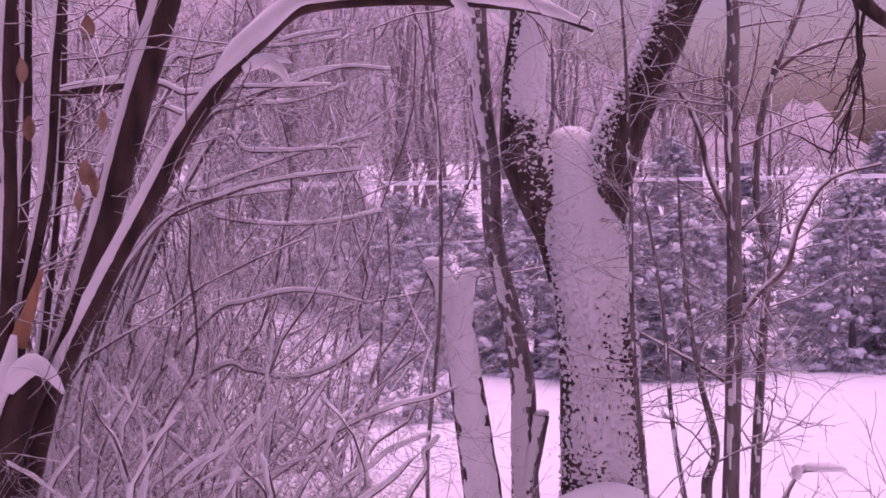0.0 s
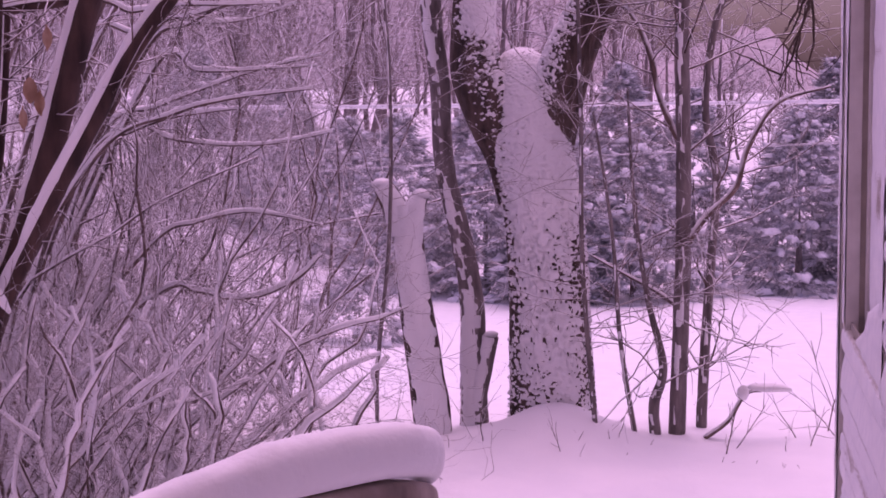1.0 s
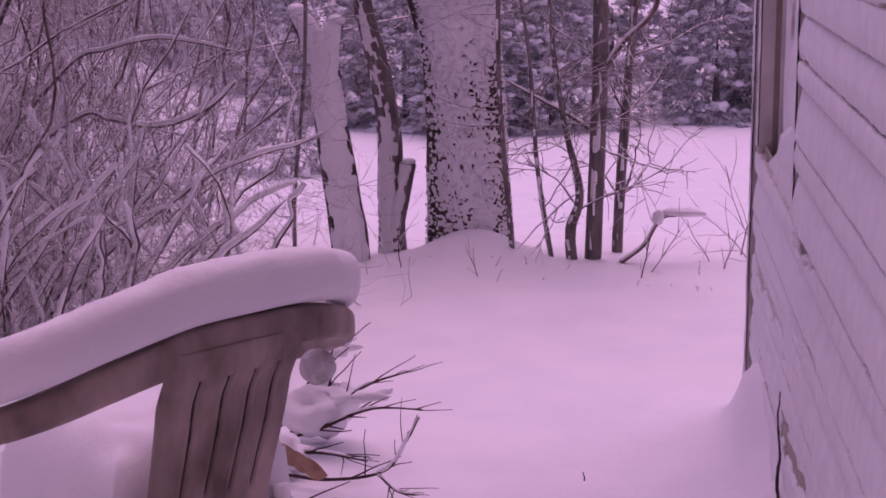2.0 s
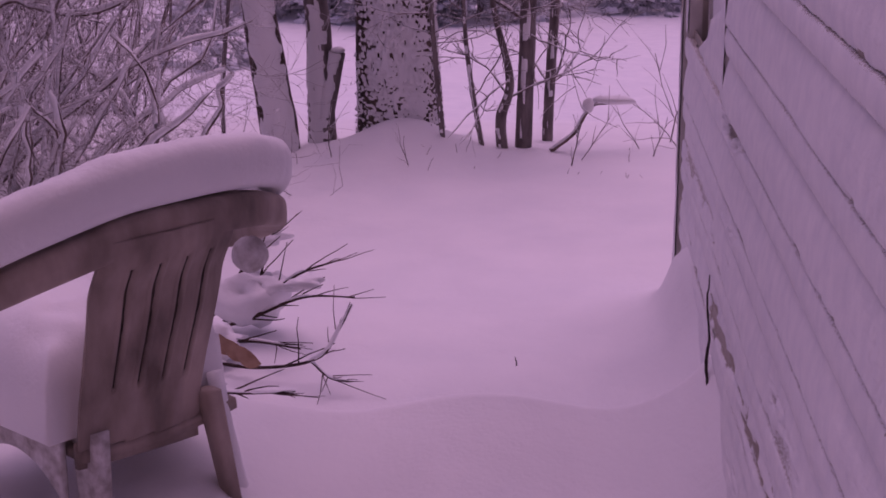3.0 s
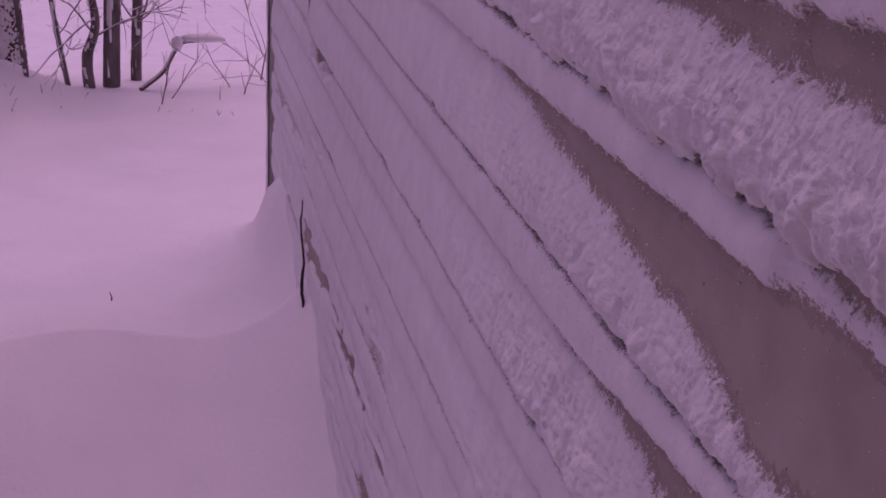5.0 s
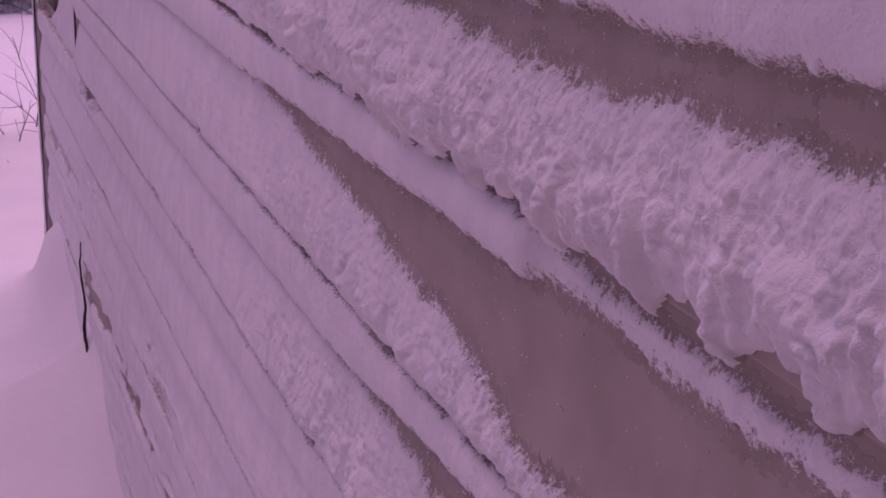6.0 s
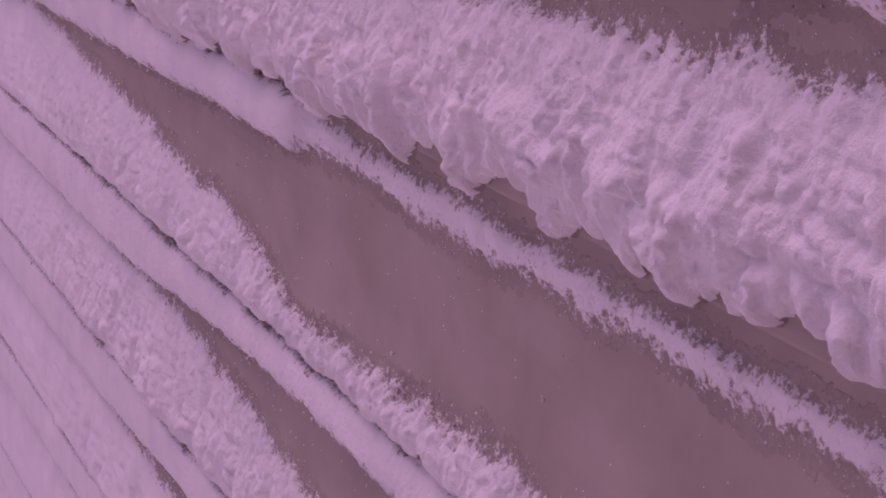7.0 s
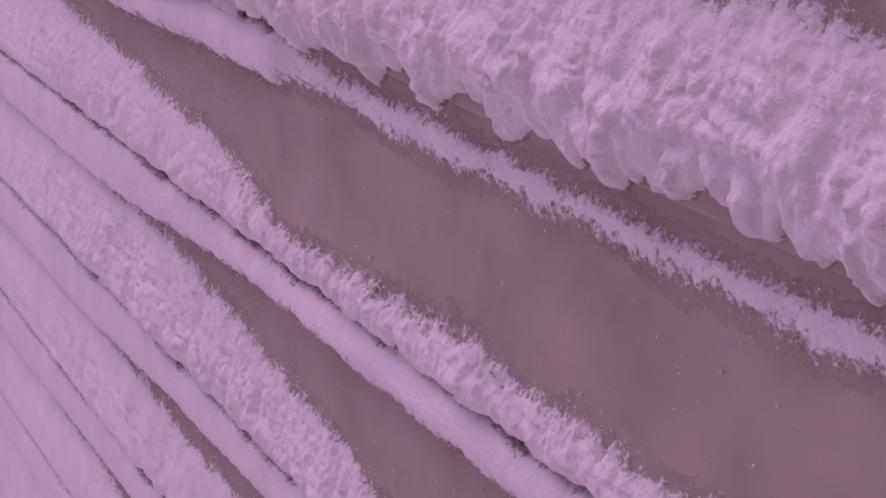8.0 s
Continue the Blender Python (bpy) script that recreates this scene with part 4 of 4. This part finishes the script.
# slotted back
ss, zz = np.linspace(-0.17, 0.17, 141), np.linspace(0.20, 0.68, 100)
SS, ZZ = np.meshgrid(ss, zz, indexing="ij")
lift = step(0.24, 0.62, ZZ)
across = SS * (0.91 + 0.09 * lift) - 0.055 + 0.035 * lift
U = -0.050 * step(0.15, 0.66, ZZ) - 0.036 * step(0.55, 0.665, ZZ) - (0.25 + 0.55 * lift) * (0.028 - SS**2) + 0.012
keep = ZZ > 0.226 - 0.06 * SS
for c in (-0.093, -0.027, 0.041, 0.107):
    groove = step(0.0095, 0.0050, np.abs(SS - c)) * step(0.345, 0.355, ZZ + 0.06 * SS) * step(0.622, 0.612, ZZ)
    lip = step(0.017, 0.010, np.abs(SS - c)) * step(0.335, 0.345, ZZ + 0.06 * SS) * step(0.632, 0.622, ZZ)
    U = U + 0.012 * groove - 0.003 * lip
g = Geo()
pts = chair_at(across, U, ZZ)
rows_, cols_ = SS.shape
i, j = np.meshgrid(np.arange(rows_ - 1), np.arange(cols_ - 1), indexing="ij")
quads = np.stack([i * cols_ + j, (i + 1) * cols_ + j, (i + 1) * cols_ + j + 1, i * cols_ + j + 1], -1).reshape(-1, 4)
g.put(pts.reshape(-1, 3), quads[keep.reshape(-1)[quads].all(1)])
back = add("backrest", g, PLASTIC, chair, "slotted backrest with dirt-darkened grooves")
solid = back.modifiers.new("thickness", "SOLIDIFY")
solid.thickness, solid.offset = 0.010, 0.0
# dark strips in the four slots: dirt plus the grooves' shade, painted in
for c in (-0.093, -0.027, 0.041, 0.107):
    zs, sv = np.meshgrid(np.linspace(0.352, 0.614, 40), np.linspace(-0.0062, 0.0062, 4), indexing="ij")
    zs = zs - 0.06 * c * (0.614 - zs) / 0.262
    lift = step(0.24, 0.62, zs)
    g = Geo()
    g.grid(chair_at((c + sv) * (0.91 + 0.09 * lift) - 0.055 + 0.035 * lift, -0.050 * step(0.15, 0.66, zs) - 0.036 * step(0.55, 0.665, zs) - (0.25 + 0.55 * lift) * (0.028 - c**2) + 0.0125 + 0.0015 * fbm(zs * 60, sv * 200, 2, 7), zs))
    slot = add("slot", g, SLOT_DARK, back, "dark grime in the slot")
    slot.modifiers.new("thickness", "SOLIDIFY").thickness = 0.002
# seat with apron and snow
g = Geo()
sa, ua = np.meshgrid(np.linspace(-0.20, 0.20, 16), np.linspace(0.0, 0.40, 16), indexing="ij")
g.grid(chair_at(sa * (1 + 0.15 * ua), ua, 0.245 - 0.02 * np.cos(sa * 6) + 0.03 * ua))
seat = add("seat", g, PLASTIC, chair)
seat.modifiers.new("thickness", "SOLIDIFY").thickness = 0.025
g = Geo()
sa, ua = np.meshgrid(np.linspace(-1, 1, 40), np.linspace(-1, 1, 40), indexing="ij")
dome = np.clip(1 - np.maximum(np.abs(sa), np.abs(ua)) ** 6, 0, 1) ** 0.5
g.grid(chair_at(sa * 0.235 - 0.02, 0.265 + ua * 0.225, 0.255 + dome * (0.22 + 0.02 * fbm(sa * 1.5, ua * 1.5, 3, 9))))
add("seat_snow", g, SNOW, chair, "deep pillow of snow on the seat")


def leg(top, foot, wide, deep, mat, label=""):
    """A tapered moulded leg with a rounded outside."""
    a, b = np.array(top), np.array(foot)
    u = np.linspace(0, 1, 10)
    t = np.linspace(0, 2 * np.pi, 14, endpoint=False)
    sq = lambda c: np.sign(c) * np.abs(c) ** 0.55
    ring = []
    for v in u:
        c = a + (b - a) * v
        k = 1 - 0.35 * v
        ring.append(chair_at(c[0] + wide * k * sq(np.cos(t)), c[1] + deep * k * sq(np.sin(t)), c[2] + 0 * t))
    ring = np.array(ring)
    g = Geo()
    g.grid(np.concatenate([ring, ring[:, :1]], 1))
    g.f.append(list(range(14)))
    return add("leg", g, mat, chair, label)


leg((0.12, -0.005, 0.28), (0.135, -0.085, -0.10), 0.022, 0.026, PLASTIC)
leg((0.165, 0.22, 0.26), (0.17, 0.22, -0.12), 0.045, 0.045, PLASTIC)
leg((-0.165, 0.03, 0.27), (-0.19, -0.02, -0.10), 0.022, 0.050, FROST, "frosted rear leg")
leg((-0.22, 0.37, 0.26), (-0.25, 0.40, -0.10), 0.030, 0.030, FROST, "frosted front leg")
g = Geo()
sa, za = np.meshgrid(np.linspace(0.05, 0.38, 20), np.linspace(0, 1, 8), indexing="ij")
low = 0.10 + 0.10 * np.sin((sa - 0.05) / 0.33 * np.pi) ** 0.7
g.grid(chair_at(-0.21 - 0.02 * sa, sa, low + (0.27 - low) * za))
ap = add("side_apron", g, FROST, chair, "frosted arched side apron")
ap.modifiers.new("thickness", "SOLIDIFY").thickness = 0.012
g = Geo()
sa, za = np.meshgrid(np.linspace(-0.21, 0.10, 20), np.linspace(0, 1, 4), indexing="ij")
g.grid(chair_at(sa, 0.012 - 0.25 * (0.028 - (sa + 0.055) ** 2), 0.188 - 0.06 * (sa + 0.055) + 0.055 * za))
ap = add("rear_apron", g, PLASTIC, chair)
ap.modifiers.new("thickness", "SOLIDIFY").thickness = 0.014
# snow on the far rear leg and frosted underside of the far arm
g = Geo()
p = chair_at(np.linspace(0.165, 0.175, 8), np.linspace(0.03, -0.03, 8), np.linspace(0.30, 0.0, 8))
g.tube(p, np.linspace(0.018, 0.024, 8), 10, True, 0.15, 4)
add("leg_snow", g, SNOW, chair, "snow caught along the rear leg")
g = Geo()
g.lump(chair_at(0.248, -0.01, 0.555), (0.040, 0.036, 0.040), rough=0.05, rings=14, sides=20)
add("arm_knuckle", g, FROST, chair, "frosted rounded underside of the arm")

# ---- fallen branch poking out of the snow beside the chair ----
fallen = thing("fallen_branch", "fallen twiggy branch half buried in snow with dry leaves", "branch", at=(-0.85, 4.3, 0))
rng = np.random.default_rng(31)
g, sn = Geo(), Geo()
for rows in ([(-0.98, 4.35, 0.02, 0.007), (-0.85, 4.33, 0.07, 0.006), (-0.70, 4.30, 0.14, 0.004), (-0.55, 4.28, 0.15, 0.002)],
             [(-0.98, 4.35, 0.02, 0.007), (-0.85, 4.36, 0.10, 0.005), (-0.72, 4.36, 0.19, 0.004), (-0.60, 4.34, 0.24, 0.002)],
             [(-0.98, 4.40, 0.05, 0.006), (-0.88, 4.42, 0.20, 0.005), (-0.78, 4.44, 0.31, 0.002)],
             [(-0.90, 4.40, 0.05, 0.005), (-0.83, 4.40, 0.20, 0.004), (-0.89, 4.40, 0.30, 0.002)],
             [(-0.95, 4.10, 0.02, 0.006), (-0.78, 4.05, 0.02, 0.005), (-0.62, 4.02, 0.06, 0.004), (-0.56, 4.05, 0.14, 0.003), (-0.53, 4.06, 0.20, 0.0015)],
             [(-0.95, 4.20, 0.03, 0.006), (-0.82, 4.15, 0.06, 0.005), (-0.68, 4.12, 0.05, 0.002)],
             [(-0.64, 4.03, 0.05, 0.004), (-0.58, 3.98, 0.02, 0.003), (-0.52, 3.97, 0.015, 0.0015)],
             [(-0.95, 3.92, 0.005, 0.006), (-0.80, 3.88, 0.012, 0.005), (-0.66, 3.90, 0.012, 0.003)]):
    p, r = limb(rows, 8)
    g.tube(p, r, 6, True, 0.1, 2)
    snow_shell(sn, p, r, 0.12, 0.006, len(rows) * 7 + int(rows[0][1] * 100), 14, 20.0, np.array([0, -0.2, 1.0]))
    for k in range(8):
        at, rad, way = pts_at(p, r, rng.uniform(0.3, 1.0))
        spray(rng, g, at, way / np.linalg.norm(way) + rng.normal(0, 0.45, 3) * (1, 1, 0.6), rng.uniform(0.05, 0.16), max(0.0018, rad * 0.55), 0, 0, 0, 0.5, 4, 0.2, 4)
add("twig_mass", g, RED_BARK, fallen)
for k, (c, s) in enumerate([((-0.88, 4.40, 0.10), (0.15, 0.12, 0.09)), ((-0.80, 4.38, 0.15), (0.10, 0.07, 0.035)), ((-0.82, 4.46, 0.27), (0.07, 0.05, 0.025)), ((-0.93, 4.18, 0.05), (0.12, 0.10, 0.06)), ((-0.70, 4.33, 0.17), (0.07, 0.03, 0.02))]):
    sn.lump(c, np.array(s) * 0.75, 0.3, 0.4, k + 5, 14, 20)
add("snow_load", sn, SNOW, fallen, "snow heaped on the branch")
for k in range(4):
    g = Geo()
    c = np.array([-0.92 + 0.035 * k, 4.07 - 0.01 * k, 0.10 - 0.015 * k])
    u, w = np.meshgrid(np.linspace(-1, 1, 7), np.linspace(-1, 1, 5), indexing="ij")
    g.grid(np.stack([c[0] + 0.04 * u, c[1] - 0.01 * np.cos(u * 2), c[2] - 0.022 * u + 0.028 * w * (1 - u**2)], -1))
    add("dead_leaf", g, LEAF, fallen, "dry orange-brown leaf")

lone = thing("lone_twig", "short dark twig standing in smooth snow", "twig", at=(-0.097, 4.15, 0))
g = Geo()
g.tube(np.array([(-0.095, 4.15, -0.15), (-0.097, 4.15, -0.03), (-0.094, 4.15, 0.012), (-0.099, 4.15, 0.028)]), [0.0022, 0.0022, 0.002, 0.0012], 6)
add("stem", g, RED_BARK, lone)
wire_ = thing("loose_wire", "thin dark loose wire hanging by the wall foot", "wire", at=(0.37, 3.6, 0.2))
g = Geo()
p = curve([(0.372, 3.70, 0.40), (0.366, 3.66, 0.34), (0.368, 3.62, 0.28), (0.362, 3.60, 0.22), (0.366, 3.58, 0.16)], 8)
p[:, 1] += 0.012 * fbm(np.arange(len(p)) * 0.35, 0 * p[:, 0], 3, 3)
p[:, 2] += 0.004 * fbm(np.arange(len(p)) * 0.5, 2 + 0 * p[:, 0], 3, 4)
g.tube(p, np.linspace(0.0016, 0.0045, len(p)), 6, True, 0.4, 3)
add("strand", g, IRON, wire_)

# stiff dry stalks along the crest
rng = np.random.default_rng(91)
for k in range(31):
    x, y = rng.uniform(-1.2, 0.45), rng.uniform(6.35, 6.95)
    tall = k % 4 == 0
    if k > 27:
        x, y, tall = rng.uniform(0.36, 0.62), rng.uniform(6.8, 7.4), True
    z = float(ground_z(x, y))
    st = thing("dry_stalk", "thin dry weed stalk standing in the snow", "weed", "dry stalks on the crest", at=(x, y, z))
    g = Geo()
    n = 0.55 if k > 27 else 0.22 if tall else 0.07
    spray(rng, g, (x, y, z - 0.03), (rng.normal(0, 0.35) - (0.35 if k > 27 else 0), -0.1, 1), n * rng.uniform(0.6, 1.3), 0.0035 if tall else 0.002, 1 if tall else 0, 0, 5, 0.5, 4, 0.25, 6)
    add("stem", g, TWIG, st)
snag = thing("broken_snag", "low broken snag holding a cap of snow", "branch", at=(0.1, 6.9, 0))
g, sn = Geo(), Geo()
for rows in ([(-0.02, 6.9, 0.0, 0.012), (0.08, 6.9, 0.08, 0.011), (0.13, 6.9, 0.17, 0.008), (0.20, 6.9, 0.24, 0.005)], [(0.10, 6.9, 0.11, 0.008), (0.16, 6.9, 0.20, 0.007), (0.26, 6.9, 0.21, 0.005)]):
    p, r = limb(rows, 8)
    g.tube(p, r, 7, True, 0.1, 3)
sn.lump((0.26, 6.9, 0.225), (0.09, 0.04, 0.018), 0, 0.3, 4, 8, 12)
sn.lump((0.14, 6.9, 0.20), (0.025, 0.03, 0.03), 0, 0.3, 5, 8, 12)
add("stem", g, TWIG, snag)
add("snow_cap", sn, SNOW, snag)

# ---- overhead cables ----
for name, a, b, r, mat, lab in (("cable", (-40, 25, 1.0), (30, 25, 1.25), 0.034, SNOW, "thick overhead cable coated with snow"), ("cable", (-40, 25.5, -1.7), (30, 25.5, 2.0), 0.016, CABLE, "thin dark overhead cable")):
    u = np.linspace(0, 1, 60)
    p = np.outer(1 - u, a) + np.outer(u, b)
    p[:, 2] -= 0.25 * 4 * u * (1 - u) - 0.25
    g = Geo()
    g.tube(p, r * (1 + 0.25 * fbm(u * 90, 0 * u, 2, 3)), 7)
    tagged(part(name, g, mat), lab, "cable", "overhead cables")


# ---- snow-laden conifers beyond the field ----
def conifer(seed, x, y, height, width, bare=0.0):
    rng = np.random.default_rng(seed)
    z = float(ground_z(x, y)) - 0.1
    ob = thing("conifer", "bushy conifer with boughs bowed under heavy snow", "tree", "snowy conifers", at=(x, y, z))
    g = Geo()
    g.tube([(x, y, z), (x, y, z + height * 0.45)], [0.03 * width + 0.03, 0.02], 7)
    add("trunk", g, GREY_BARK, ob)
    nd, sn = Geo(), Geo()
    count = int(330 * height * width / 12)
    for k in range(count):
        v = rng.uniform(0.0, 1.0)
        ang = rng.uniform(0, 2 * np.pi)
        rad = width * 0.55 * (1 - v**1.6) * rng.uniform(0.45, 1.08) * (1 + 0.25 * math.sin(3 * ang + seed) * (1 - v)) + 0.1
        c = np.array([x + rad * math.cos(ang), y + rad * math.sin(ang), z + height * v + bare])
        out = np.array([math.cos(ang), math.sin(ang), -0.25])
        size = rng.uniform(0.16, 0.36) * (1.15 - 0.4 * v)
        m = 16
        dirs = out + rng.normal(0, 0.55, (m, 3))
        dirs /= np.linalg.norm(dirs, axis=1, keepdims=True)
        side = np.cross(dirs, rng.normal(0, 1, (m, 3)))
        side /= np.linalg.norm(side, axis=1, keepdims=True)
        base = c + rng.normal(0, size * 0.3, (m, 3))
        tri = np.stack([base - side * size * 0.10, base + side * size * 0.10, base + dirs * size * 1.15], 1)
        nd.put(tri.reshape(-1, 3), np.arange(3 * m).reshape(-1, 3))
        if rng.random() < 0.85:
            sn.lump(c + np.array([0, 0, size * 0.28]) + out * size * 0.2, (size * rng.uniform(0.35, 0.8), size * rng.uniform(0.3, 0.6), size * rng.uniform(0.16, 0.34)), ang, 0.8, seed + k, 5, 8)
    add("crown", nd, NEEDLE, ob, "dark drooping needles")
    add("snow_load", sn, SNOW, ob, "heavy snow pads on the boughs")


for k, (x, y, h, w) in enumerate([(2.3, 44, 4.9, 3.6), (4.6, 46, 5.4, 3.8), (3.6, 50, 6.0, 4.0), (-2.0, 42, 4.4, 3.4), (-3.9, 41, 4.9, 3.6), (-5.8, 41.5, 4.3, 3.2), (-0.6, 52, 5.2, 3.0), (-8.2, 42, 4.6, 3.4),
                                   (-10.5, 46, 4.2, 3.4), (-13.5, 50, 5.0, 3.8), (-17, 52, 5.4, 4.0), (-7.0, 50, 5.5, 4.0), (-3.0, 54, 6.0, 4.0), (-7.2, 32, 1.6, 1.9), (7.0, 48, 5.5, 4.0)]):
    conifer(500 + k, x, y, h, w)


# ---- bare winter woods on the far rise ----
def far_tree(seed, x, y, height):
    rng = np.random.default_rng(seed)
    z = float(ground_z(x, y)) - 0.2
    ob = thing("bare_tree", "distant bare winter tree frosted with snow", "tree", "far woods", at=(x, y, z))
    g, tw = Geo(), Geo()
    top = np.array([x + rng.normal(0, 0.6), y, z + height])
    p = np.linspace((x, y, z), top, 7) + np.r_[np.zeros((1, 3)), rng.normal(0, 0.12, (6, 3))]
    g.tube(p, np.linspace(0.02 * height, 0.02, 7), 6)
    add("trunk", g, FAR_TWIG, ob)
    for k in range(18):
        at, rad, way = pts_at(p, np.ones(7), rng.uniform(0.2, 1.0))
        spray(rng, tw, at, rng.normal(0, 1, 3) * (1, 0.5, 0.4) + (0, 0, 0.9), height * rng.uniform(0.18, 0.38), 0.03, 2, 0.0, 4, 0.6, 3, 0.3, 4)
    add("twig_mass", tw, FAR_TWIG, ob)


rng1 = np.random.default_rng(8)
for k in range(95):
    y = 54 + 66 * (k / 95)
    x = rng1.uniform(-0.50, 0.12) * y
    far_tree(700 + k, x, y, rng1.uniform(8, 13) * (0.45 if x > 0.015 * y else 0.75 if x > -0.02 * y else 1.0))

# wooded ridge closing the distance
u, v = np.meshgrid(np.linspace(-420, 300, 300), np.linspace(0, 1, 40), indexing="ij")
top = 34 + 9 * fbm(u * 0.012, 0 * u, 4, 6) + 1.6 * fbm(u * 0.35, 0 * u, 2, 7) - 9 * step(-60, 0, u) - 16 * step(6, 26, u)
g = Geo()
g.grid(np.stack([u, 270 + 90 * v, -6 + top * np.sin(v * np.pi / 2) + 0.8 * fbm(u * 0.5, v * 20, 2, 9)], -1))
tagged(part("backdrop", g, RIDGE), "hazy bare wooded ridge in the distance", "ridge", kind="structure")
